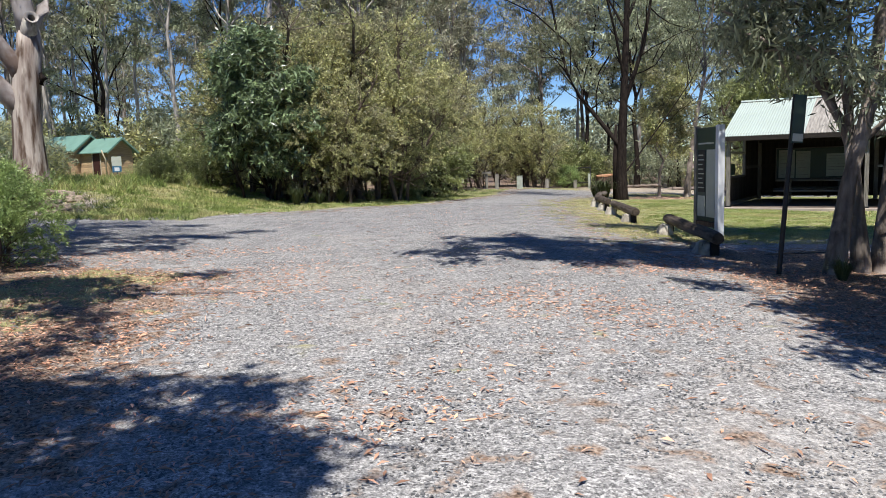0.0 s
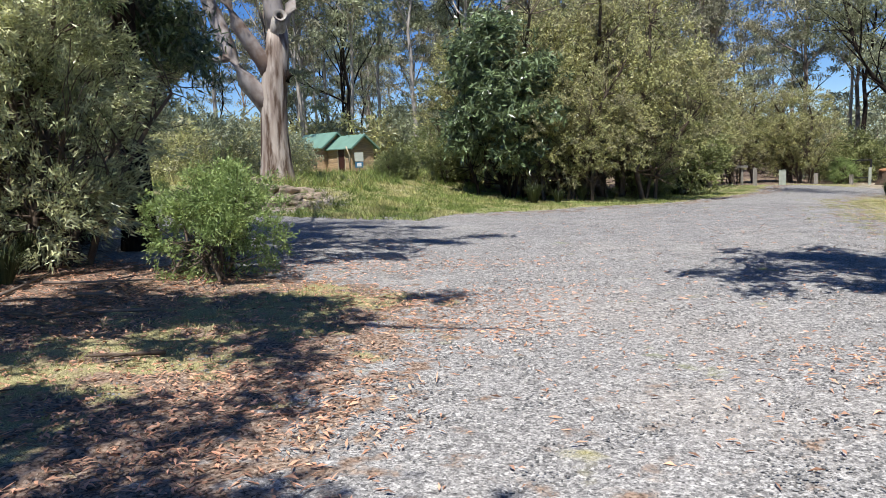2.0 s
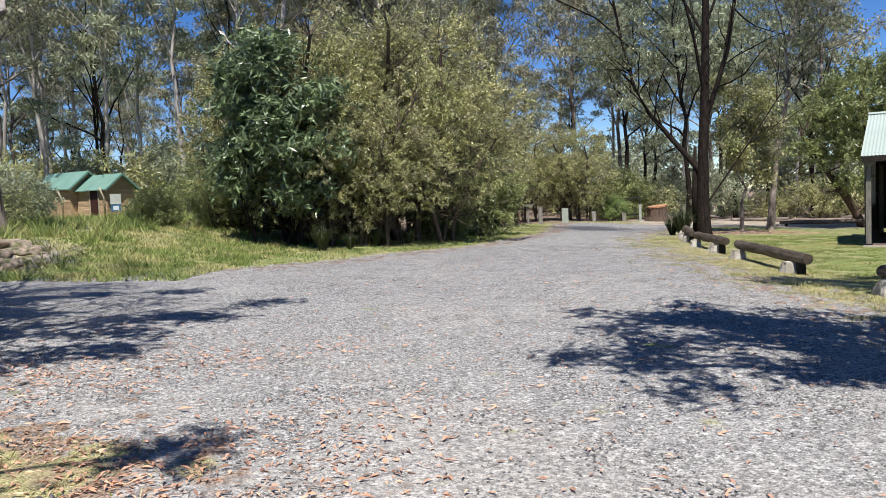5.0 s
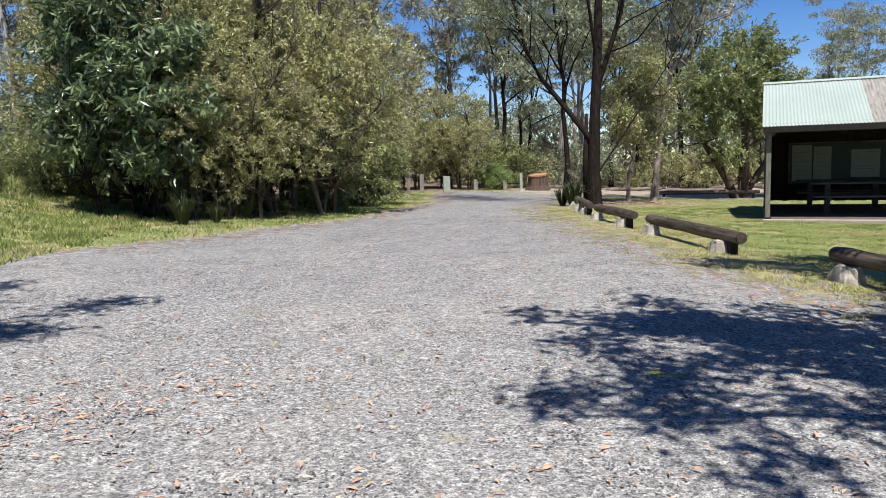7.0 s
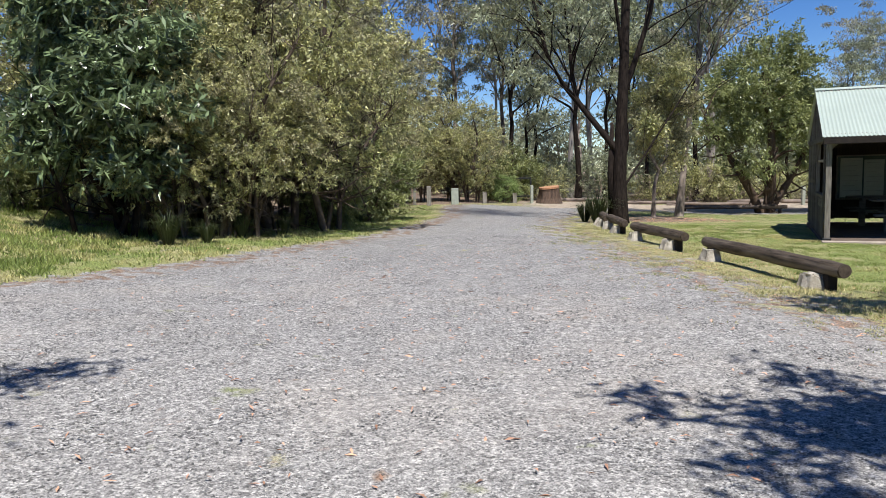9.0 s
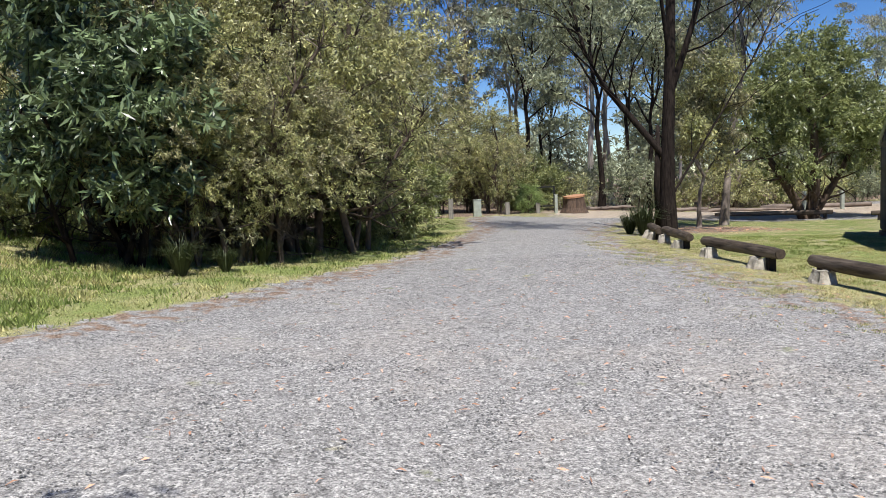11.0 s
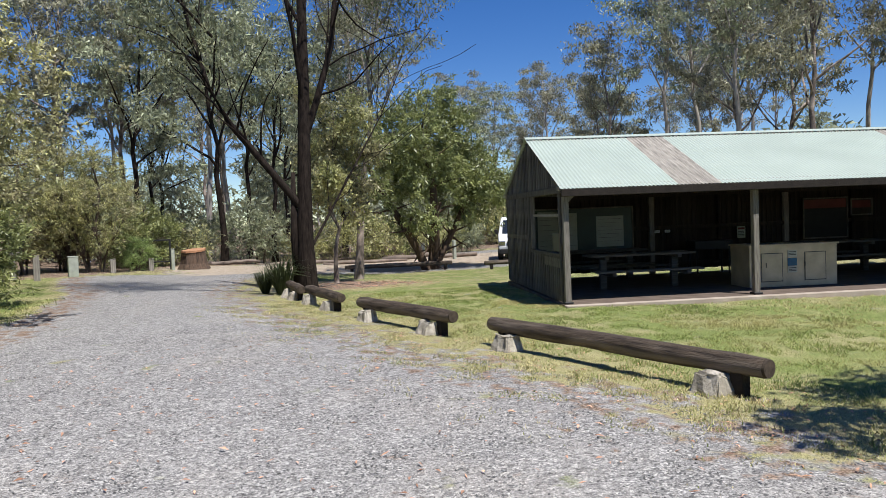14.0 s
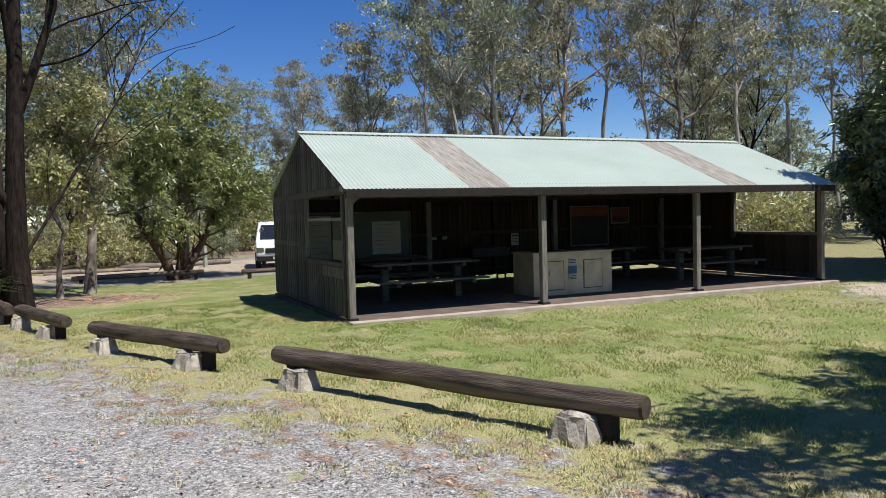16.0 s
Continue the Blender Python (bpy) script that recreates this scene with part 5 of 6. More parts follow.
            for j in range(2, 7):
                for _ in range(2):
                    tp, tr = branch(rng, bp[j], (bp[j] - bp[j - 1]).normalized() + Vector(rng.normal(size=3)) * 0.7, ln * 0.4, 0.035, 0.008, 4, 0.2)
                    tube(v, f, tp, tr, 4, False)
                    tips += [tp[-1], tp[-2]]
    child("bough", mesh_of("bough", v, f, M_GUM_PALE, True), ob)
    t = np.array([tuple(p) for p in tips])
    c = t[rng.integers(0, len(t), 14000)] + rng.normal(size=(14000, 3)) * (0.6, 0.6, 0.4)
    child("crown", quads("crown", leaf_quads(rng, c, 0.24, 0.06, 0.8), M_LEAF_EUC), ob)


make_big_gum()


def make_dark_tree():
    """The tall dark tree beside the log barriers, with low forks."""
    rng = np.random.default_rng(21)
    ob = thing("dark_trunk_tree", (4.97, 32.0, gz(4.97, 32)), "tall tree with black trunk, long bare limbs and thin crown", "tree")
    v, f, tips = [], [], []
    tube(v, f, [(0, 0, -0.3), (0, 0, 0.2), (-0.02, 0, 1.2), (0.02, 0, 2.7), (0.12, 0, 5), (0.22, 0.1, 8), (0.30, 0.1, 11), (0.45, 0.2, 14.5)], [0.34, 0.25, 0.205, 0.175, 0.14, 0.11, 0.075, 0.03], 11)
    tube(v, f, [(-0.22, 0.1, 0), (-0.26, 0.1, 1.5), (-0.22, 0.1, 3.0)], [0.12, 0.10, 0.05], 8)
    limbs = (((-0.05, 0, 2.1), (-0.95, 0.25, 3.3), (-1.65, 0.4, 4.2), (-2.1, 0.5, 5.1), (-2.5, 0.6, 6.8), (-2.9, 0.6, 9.0), (-3.6, 0.6, 11.5)), ((0.05, 0, 3.7), (0.46, -0.1, 4.9), (0.82, -0.2, 6.1), (1.3, 0.0, 9.0), (1.6, 0.1, 11.5), (1.9, 0.3, 13.0)),
             ((0.1, 0, 4.6), (-0.3, -0.5, 6.4), (-1.0, -0.9, 9.0), (-1.4, -1.2, 11.5), (-1.6, -1.3, 12.5)), ((0.2, 0.1, 7), (0.9, 0.6, 8.6), (2.3, 1.1, 10.5), (3.4, 1.4, 12), (4.0, 1.5, 12.6)),
             ((0.2, 0, 6.5), (-0.6, 0.4, 8.2), (-1.8, 0.8, 10.2), (-3.0, 1, 11.5), (-4.4, 1, 12.6)), ((-2.0, 0.25, 6.2), (-3.4, -0.2, 7.4), (-5.0, -0.4, 8.2), (-6.4, -0.4, 9.2), (-7.2, -0.4, 9.6)), ((0, 0, 0.9), (0.8, 0.4, 1.9), (1.9, 0.9, 3.3), (2.9, 1.2, 4.7), (3.6, 1.3, 6.0)))
    for k, lm in enumerate(limbs):
        r = (0.10, 0.10, 0.06, 0.05, 0.05, 0.035, 0.04)[k]
        tube(v, f, lm, [r * (1 - 0.75 * i / (len(lm) - 1)) for i in range(len(lm))], 7, False)
        for i in range(2, len(lm)):
            for _ in range(4):
                s = Vector(lm[i - 1]).lerp(Vector(lm[i]), float(rng.random()))
                bp, br = branch(rng, s, (Vector(lm[i]) - Vector(lm[i - 1])).normalized() + Vector(rng.normal(size=3)) * 0.6, 1.6 + rng.random() * 1.4, r * 0.3, 0.01, 5, 0.16)
                tube(v, f, bp, br, 4, False)
                if i > 2 and k != 6:
                    tips += [bp[-1], bp[-2], bp[-3]]
    child("trunk", mesh_of("trunk", v, f, M_DARKBARK, True), ob, "rough black trunk and limbs")
    t = np.array([tuple(p) for p in tips])
    n = 15000
    c = t[rng.integers(0, len(t), n)] + rng.normal(size=(n, 3)) * (0.38, 0.38, 0.28)
    child("crown", quads("crown", leaf_quads(rng, c, 0.17, 0.035, 0.9), M_LEAF_DIM), ob)


make_dark_tree()

# slender stems beside it
st = eucalypt_meshes("slender_tree", 31, 10.5, 0.13, 9, 7000, M_BARK, M_LEAF_DIM, 0.17, 0.04, clump=0.42, lean=(1.3, 0.2), crown_from=0.42, angle=0.5)
tree(st, (8.4, 36.2, gz(8.4, 36.2)), "slender leaning tree with grey-brown bark and a thin crown", name="slender_tree")
st2 = eucalypt_meshes("thin_tree", 32, 4.8, 0.07, 10, 15000, M_BARK, M_LEAF_OLIVE, 0.14, 0.05, clump=0.32, lean=(0.2, 0.1), crown_from=0.28, angle=0.5)
tree(st2, (6.9, 34.6, gz(6.9, 34.6)), "thin young tree with dull green foliage", name="young_tree")

# dense green tree behind the lawn
bl = [(0, 0, 3.0, 2.2, 2.0, 1.5), (-1.7, 0.4, 4.0, 1.7, 1.6, 1.3), (1.7, 0.2, 3.6, 1.7, 1.6, 1.5), (0.2, 0.5, 5.4, 1.9, 1.7, 1.5), (-0.9, -0.6, 5.0, 1.4, 1.3, 1.2), (1.2, 0.3, 5.0, 1.5, 1.4, 1.3), (0, 0.3, 6.7, 1.2, 1.1, 1.0), (-2.3, 0, 2.9, 1.2, 1.2, 0.9), (2.6, -0.2, 2.6, 1.2, 1.1, 0.9)]
gm = bush_meshes("dense_tree", 41, bl, 44000, M_LEAF_GREEN, 0.17, 0.075, 4, M_STUMP, stem_r=0.04, root=0.12, droop=0.5, shell=0.6, clumps=85, clump_r=0.62)
tree(gm, (14.0, 40.9, gz(14.0, 40.9)), "rounded dense tree with mid-green leaves and a short forked grey trunk", name="round_tree")

wt = bush_meshes("wattle", 72, [(0, 0, 1.6, 1.3, 1.2, 1.2), (0.6, 0.2, 2.8, 1.1, 1.0, 1.0), (-0.6, 0, 3.0, 1.1, 1.1, 1.1), (0, 0.2, 4.0, 1.1, 1.0, 0.9), (0.2, -0.4, 0.8, 1.2, 1.0, 0.7)], 36000, M_LEAF_GREY, 0.12, 0.03, 14, M_TWIG, droop=0.1, shell=0.4, spread=0.45, sprays=40, clumps=120, clump_r=0.34)

# tree at the right of the near road, leaning
nt = eucalypt_meshes("roadside_tree", 51, 9.5, 0.10, 13, 15000, M_BARK, M_LEAF_DIM, 0.15, 0.032, clump=0.42, lean=(2.9, 0.9), crown_from=0.42, angle=0.75)
tree(nt, (4.7, 10.7, gz(4.7, 10.7)), "leaning roadside tree with peeling grey bark and drooping narrow leaves", name="roadside_tree")
nt2 = eucalypt_meshes("roadside_stem", 52, 7.5, 0.10, 9, 8000, M_BARK, M_LEAF_DIM, 0.15, 0.032, clump=0.4, lean=(1.0, 0.4), crown_from=0.3, angle=0.7)
tree(nt2, (5.35, 10.95, gz(5.35, 10.95)), "second slimmer stem beside a leaning roadside tree", name="roadside_tree")


def overhang_tree(seed, foot, masses, r, label, n=9000, name="roadside_tree", leaf_l=0.205, leafmat=M_LEAF_EUC):
    """A tree whose limbs reach out to leafy masses: (x, y, height over the ground, radius) in the plan."""
    rng = np.random.default_rng(seed)
    z0 = gz(*foot)
    ob = thing(name, (*foot, z0), label, "tree", "roadside trees")
    v, f, tips = [], [], []
    mean = np.mean(masses, 0)
    top = Vector(((mean[0] - foot[0]) * 0.35, (mean[1] - foot[1]) * 0.35, mean[2] * 0.62))
    tube(v, f, [(0, 0, -0.3), (0, 0, 0.1), top * 0.35, top * 0.7, top], [r * 1.4, r * 1.2, r, r * 0.85, r * 0.7], 9)
    pts, weight = [], []
    for x, y, h, rad in masses:
        e = Vector((x - foot[0], y - foot[1], h))
        s = top * rng.uniform(0.75, 1.0)
        m = s.lerp(e, 0.5) + Vector((0, 0, 0.35))
        tube(v, f, [s, s.lerp(m, 0.5), m, m.lerp(e, 0.6), e], [r * 0.42, r * 0.34, r * 0.26, r * 0.18, 0.02], 6, False)
        for _ in range(int(10 * rad)):
            bp, br = branch(rng, m.lerp(e, rng.uniform(0.1, 1)), Vector((rng.normal(), rng.normal(), rng.normal() * 0.35)), rad * rng.uniform(0.6, 1.15), 0.03, 0.006, 5, 0.2)
            tube(v, f, bp, br, 4, False)
            for j in (3, 4, 5):
                pts.append(tuple(bp[j]))
    child("trunk", mesh_of("trunk", v, f, M_BARK, True), ob)
    t = np.array(pts)
    u = rng.normal(size=(n, 3))
    c = t[rng.integers(0, len(t), n)] + u * (0.16, 0.16, 0.12)
    child("crown", quads("crown", leaf_quads(rng, c, leaf_l, leaf_l * (0.31 if leaf_l > 0.2 else 0.17), 0.8), leafmat), ob)


overhang_tree(1, (6.3, 8.6), ((1.3, 10.9, 6.4, 1.2), (2.9, 11.2, 6.0, 1.2), (-0.1, 10.6, 6.8, 0.8), (2.2, 10.3, 6.2, 1.5), (0.7, 10.2, 6.6, 1.2), (3.8, 10.2, 5.8, 1.3), (1.6, 8.9, 6.8, 1.2), (3.3, 8.9, 6.5, 1.2), (4.6, 12.3, 6.0, 1.3), (0.4, 9.0, 7.0, 0.8), (1.2, 8.2, 6.6, 0.8), (-0.2, 8.3, 6.7, 0.6)), 0.2, "tall roadside tree with a limb over the gravel", 15500)
overhang_tree(2, (-10.5, 3.0), ((-4.4, 9.0, 6.3, 1.0), (-1.3, 5.1, 6.9, 0.45), (-4.6, 11.2, 6.6, 1.15), (-4.2, 11.0, 6.8, 1.0), (-6.0, 12.4, 6.0, 1.1), (-3.4, 4.6, 6.8, 0.8), (-2.7, 3.9, 7.0, 0.6), (-2.8, 5.3, 6.8, 0.8), (-4.2, 5.5, 6.4, 0.9), (-2.2, 5.9, 7.2, 0.4)), 0.2, "tall tree leaning over the side road", 15000)
overhang_tree(3, (-6.4, -1.0), ((-3.6, 0.6, 6.4, 1.6), (-2.0, 1.5, 6.8, 1.5), (-0.5, 1.4, 7.2, 1.2), (0.6, 0.6, 7.4, 1.1), (-0.6, 0.0, 7.0, 1.2), (-4.2, 2.7, 6.2, 1.3), (-2.0, -0.6, 6.8, 1.6), (-5.0, 0.6, 6.6, 1.5), (-3.0, 3.0, 6.6, 0.7), (-0.1, 1.7, 7.2, 0.7), (0.4, 1.2, 7.1, 0.7)), 0.22, "tall tree behind the start of the walk", 38000)
overhang_tree(4, (8.8, 12.4), ((6.6, 14.2, 5.8, 1.3), (5.2, 14.4, 6.3, 1.2), (7.6, 13.4, 6.2, 1.4), (6.0, 13.0, 6.6, 1.2), (8.6, 14.4, 6.0, 1.2), (4.3, 13.9, 6.4, 1.1), (3.5, 14.1, 6.5, 0.9), (3.1, 14.7, 6.6, 0.5), (5.0, 15.2, 6.2, 0.9)), 0.18, "roadside tree beside the lawn", 14500)
overhang_tree(5, (6.6, 4.6), ((5.0, 6.6, 5.6, 1.2), (4.6, 8.2, 5.4, 1.0), (6.2, 6.8, 5.8, 1.2), (4.7, 4.6, 5.8, 0.9), (5.4, 3.8, 5.9, 1.0), (5.8, 5.4, 5.6, 1.0), (3.8, 4.2, 5.9, 0.8), (4.1, 5.3, 5.8, 0.8), (3.5, 6.4, 6.0, 0.6)), 0.16, "roadside tree near the start", 22000)
overhang_tree(6, (5.1, 10.9), ((3.8, 10.9, 2.9, 0.5), (4.5, 10.6, 2.7, 0.5), (5.3, 10.7, 2.5, 0.6), (5.0, 11.3, 3.4, 0.7), (3.5, 11.3, 3.3, 0.4), (4.1, 11.4, 3.6, 0.6), (5.9, 10.4, 1.9, 0.6)), 0.10, "leafy stem with drooping narrow leaves by the sign", 5000, leaf_l=0.17)
overhang_tree(7, (-9.3, 10.3), ((-7.9, 12.2, 3.3, 0.8), (-7.5, 11.7, 4.1, 0.9), (-8.6, 12.6, 4.5, 1.0), (-7.3, 12.3, 5.1, 0.8), (-8.4, 11.5, 5.5, 1.0), (-9.6, 12.4, 3.5, 1.0), (-9.0, 12.0, 2.9, 0.8), (-8.7, 13.3, 3.2, 0.9)), 0.14, "dark-leaved tree with a low hanging crown behind the wattles", 24000, leaf_l=0.19, leafmat=M_LEAF_DARK)
overhang_tree(8, (20.6, 16.8), ((17.4, 18.3, 5.6, 0.8), (16.9, 18.7, 5.9, 0.5), (18.6, 17.6, 4.8, 1.0), (19.2, 17.2, 6.2, 1.1)), 0.14, "roadside tree reaching over the end of the shelter", 8000)
for i, (x, y, s_) in enumerate(((6.1, 9.4, 0.42), (7.0, 10.6, 0.55), (6.7, 8.2, 0.4))):
    tree(wt, (x, y, gz(x, y)), "scrubby grey-green bush at the foot of roadside trees", "shrub", "roadside bushes", 80 * i, s_, name="roadside_bush")
for i, (x, y, s_) in enumerate(((1.5, -7.5, 0.9), (-9.5, -5.0, 1.1), (10.5, 3.5, 1.0))):
    tree(nt, (x, y, gz(x, y)), "tall roadside tree with drooping narrow leaves", group="roadside trees", turn=70 * i + 20, scale=s_, name="roadside_tree")

# ---- the thicket on the far side of the road ----
ol = bush_meshes("olive_shrub", 62, [(0, 0, 2.9, 2.6, 2.2, 2.2), (-1.2, 0.3, 4.6, 2.2, 2.0, 1.8), (1.2, 0.4, 4.9, 2.3, 2.0, 1.9), (0.2, 0.4, 6.2, 1.9, 1.8, 1.3), (2.3, 0.6, 3.2, 1.9, 1.8, 2.0), (-2.2, 0.5, 3.0, 1.6, 1.6, 1.9), (0.6, -0.3, 2.0, 1.9, 1.0, 1.0)],
                 72000, M_LEAF_OLIVE, 0.115, 0.05, 12, M_TWIG, droop=0.3, shell=0.5, clumps=190, clump_r=0.5, twigs_each=7)
dk = bush_meshes("dark_shrub", 61, [(0, 0, 2.5, 1.35, 1.5, 1.6), (-0.2, 0.3, 4.2, 1.5, 1.5, 1.7), (0.6, 0.3, 3.3, 1.2, 1.3, 1.6), (-1.0, 0.5, 3.0, 1.0, 1.2, 1.5), (0.6, -0.2, 1.6, 0.9, 0.8, 0.7)],
                 30000, M_LEAF_DARK, 0.23, 0.06, 8, M_DARKBARK, droop=0.35, shell=0.6, sprays=8, fine=True, clumps=110, clump_r=0.4, whorl=True, spread=0.12)
tree(dk, (-7.05, 24.3, gz(-7.05, 24.3)), "tall dark shrub with glossy broad leaves at the road edge", "shrub", "", 0, 0.9, name="dark_shrub")
tree(ol, (-5.2, 25.3, gz(-5.2, 25.3)), "olive wattle beside a dark shrub", "shrub", "thicket", 200, 0.56, name="olive_shrub")
tree(ol, (-7.6, 26.6, gz(-7.6, 26.6)), "olive wattle rising behind a dark shrub", "shrub", "thicket", 150, 0.8, name="olive_shrub")
tree(ol, (-6.3, 28.2, gz(-6.3, 28.2)), "olive wattle rising behind a dark shrub", "shrub", "thicket", 75, 0.88, name="olive_shrub")
tree(ol, (-4.9, 27.4, gz(-4.9, 27.4)), "broad olive wattle thicket reaching over the grass verge", "shrub", "thicket", 0, 0.95, name="olive_shrub")
tree(ol, (-4.6, 34.2, gz(-4.6, 34.2)), "broad olive wattle thicket behind the verge", "shrub", "thicket", 130, 0.98, name="olive_shrub")
tree(ol, (-7.0, 32.0, gz(-7.0, 32.0)), "tall olive wattle thicket behind a dark shrub", "shrub", "thicket", 220, 0.95, name="olive_shrub")
tree(ol, (-3.2, 40.5, gz(-3.2, 40.5)), "olive wattle thicket near the bend of the road", "shrub", "thicket", 60, 0.85, name="olive_shrub")
tree(ol, (1.2, 47.5, gz(1.2, 47.5)), "golden-olive shrub beyond the bollards", "shrub", "thicket", 300, 0.72, name="olive_shrub")
tree(ol, (-1.6, 46.0, gz(-1.6, 46.0)), "golden-olive shrub beyond the bollards", "shrub", "thicket", 10, 0.72, name="olive_shrub")
lw = bush_meshes("low_shrub", 63, [(0, 0, 0.8, 1.3, 1.1, 0.9), (0.8, 0.2, 1.4, 1.0, 0.9, 0.8), (-0.8, 0.2, 1.1, 0.9, 0.9, 0.8), (0.1, 0, 1.9, 0.8, 0.8, 0.7)], 15000, M_LEAF_GREEN, 0.13, 0.05, 6, M_TWIG, droop=0.3)
lw2 = bush_meshes("grey_shrub", 64, [(0, 0, 1.0, 1.3, 1.2, 1.0), (0.8, 0.3, 1.8, 1.0, 0.9, 0.9), (-0.7, 0.2, 1.5, 0.9, 0.9, 0.9)], 12000, M_LEAF_GREY, 0.14, 0.05, 6, M_TWIG, droop=0.3)
tree(lw, (-2.6, 32.2, gz(-2.6, 32.2)), "low bright green shrub at the foot of the thicket", "shrub", "low shrubs", 40, 1.0, name="low_shrub")
tree(lw, (-3.6, 29.2, gz(-3.6, 29.2)), "low bright green shrub at the foot of the thicket", "shrub", "low shrubs", 140, 0.7, name="low_shrub")
tree(lw, (-14.6, 36.0, gz(-14.6, 36.0)), "bright green shrub behind long grass", "shrub", "low shrubs", 10, 0.9, name="low_shrub")

tree(lw, (4.4, 50.6, gz(4.4, 50.6)), "scrubby green shrub behind the stump", "shrub", "low shrubs", 20, 1.1, name="low_shrub")

# ---- shrubs at the left of the near road ----
lb = bush_meshes("bright_shrub", 71, [(0, 0, 0.45, 0.75, 0.7, 0.5), (0.35, 0.1, 0.75, 0.55, 0.5, 0.45), (-0.4, 0.1, 0.7, 0.5, 0.5, 0.42), (0.0, 0, 1.0, 0.4, 0.4, 0.32)], 30000, M_LEAF_LIME, 0.05, 0.015, 8, M_TWIG, droop=0.0, spread=0.7, shell=0.6, fine=True, clumps=60, clump_r=0.13)
tree(lb, (-5.35, 9.5, gz(-5.35, 9.5)), "low bushy bright green shrub with fine leaves at the road edge", "shrub", "", 0, 0.9, name="bright_shrub")
for i, (x, y, s_) in enumerate(((-7.7, 9.3, 0.8), (-9.4, 8.4, 1.0), (-7.4, 6.6, 0.62), (-10.0, 11.6, 0.9), (-9.2, 5.6, 0.9), (-12.2, 8.0, 1.2), (-12.7, 11.5, 1.1), (-8.9, 10.0, 0.8))):
    tree(wt, (x, y, gz(x, y)), "tall grey-green wattle with fine leaves and many thin stems", "shrub", "wattles by the road", 77 * i, s_, name="wattle")
dt = eucalypt_meshes("dark_gum", 73, 13, 0.24, 12, 9000, M_DARKBARK, M_LEAF_EUC, 0.2, 0.045, clump=0.6, lean=(0.2, 0.1), crown_from=0.35)
for i, (x, y, s_) in enumerate(((-8.1, 11.2, 0.85), (-10.6, 10.2, 0.8), (-13.0, 9.5, 1.1))):
    tree(dt, (x, y, gz(x, y)), "dark-trunked tree rising behind the wattles", "tree", "dark trees by the road", 50 * i, s_, name="dark_gum")

# right of the lawn
for i, (x, y, s_) in enumerate(((20.8, 17.6, 1.0), (22.8, 16.0, 1.3), (25.0, 19.5, 1.0), (20.3, 13.5, 0.9))):
    tree(gm if i % 2 else dk, (x, y, gz(x, y)), "dense dark green tree beside the lawn" if i % 2 else "dense glossy dark shrub beside the shelter", "tree", "trees beside the lawn", 60 * i, s_, name="lawn_tree")

# ---- forest all round ----
F = [eucalypt_meshes("forest_a", 81, 17, 0.19, 11, 4920, M_GUM_PALE, M_LEAF_EUC, 0.32, 0.11, clump=0.68, clumps=58, depth=1, lean=(0.6, 0.3), crown_from=0.5, angle=0.6),
     eucalypt_meshes("forest_b", 82, 15, 0.2, 12, 4920, M_BARK, M_LEAF_EUC2, 0.32, 0.11, clump=0.66, clumps=58, depth=1, lean=(-0.8, 0.3), crown_from=0.42, angle=0.7),
     eucalypt_meshes("forest_c", 83, 19, 0.21, 12, 5412, M_GUM_PALE, M_LEAF_EUC2, 0.32, 0.11, clump=0.72, clumps=60, depth=1, lean=(0.2, 0.9), crown_from=0.5, angle=0.55),
     eucalypt_meshes("forest_d", 84, 12, 0.16, 11, 4428, M_DARKBARK, M_LEAF_EUC, 0.32, 0.11, clump=0.66, clumps=52, depth=1, lean=(0.5, -0.4), crown_from=0.35, angle=0.7)]
U = [bush_meshes("under_a", 85, [(0, 0, 0.9, 1.7, 1.4, 1.0), (1.0, 0.3, 1.6, 1.2, 1.1, 0.9), (-1.0, 0.2, 1.4, 1.2, 1.1, 0.9)], 3400, M_LEAF_OLIVE, 0.26, 0.09, 3, M_TWIG, sprays=12, twigs_each=2),
     bush_meshes("under_b", 86, [(0, 0, 1.2, 1.4, 1.4, 1.3), (0.7, 0.3, 2.3, 1.1, 1.1, 1.0), (-0.6, 0.2, 2.0, 1.1, 1.1, 1.0)], 3400, M_LEAF_EUC, 0.26, 0.09, 3, M_TWIG, sprays=12, twigs_each=2)]
NAMES = ("tall pale-trunked eucalypt with a thin high crown", "tall eucalypt with thin brownish foliage", "very tall eucalypt with a straight pale trunk", "smaller eucalypt with dark stems")


def hut_view(x, y):
    """The open strip from the road to the hut and the old gum."""
    return 17 < y < 47 and -4.6 < x + 0.6 + 0.59 * (y - 4.5) < 3.2 or (20 < y < 32.5 and -4 < x + 0.6 + 0.74 * (y - 4.5) < 1.5)


def free_of_place(x, y):
    if -28 < x < 27 and -14 < y < 16.8 and x > -14:
        return not (x < -6 or x > 17)
    return (-10.5 < x < 5 and y < 49) or (3 < x < 27 and y < 50.5) or (-30 < x < -17 and 29 < y < 53)


def clearing(x, y):
    """Lower regrowth in the strip beyond the lawn tree and the shelter's gable."""
    az = math.degrees(math.atan2(x + 1.5, y - 15.7))
    return 0.74 if 28 < az < 46 else 1.0


rng = np.random.default_rng(99)
placed = []
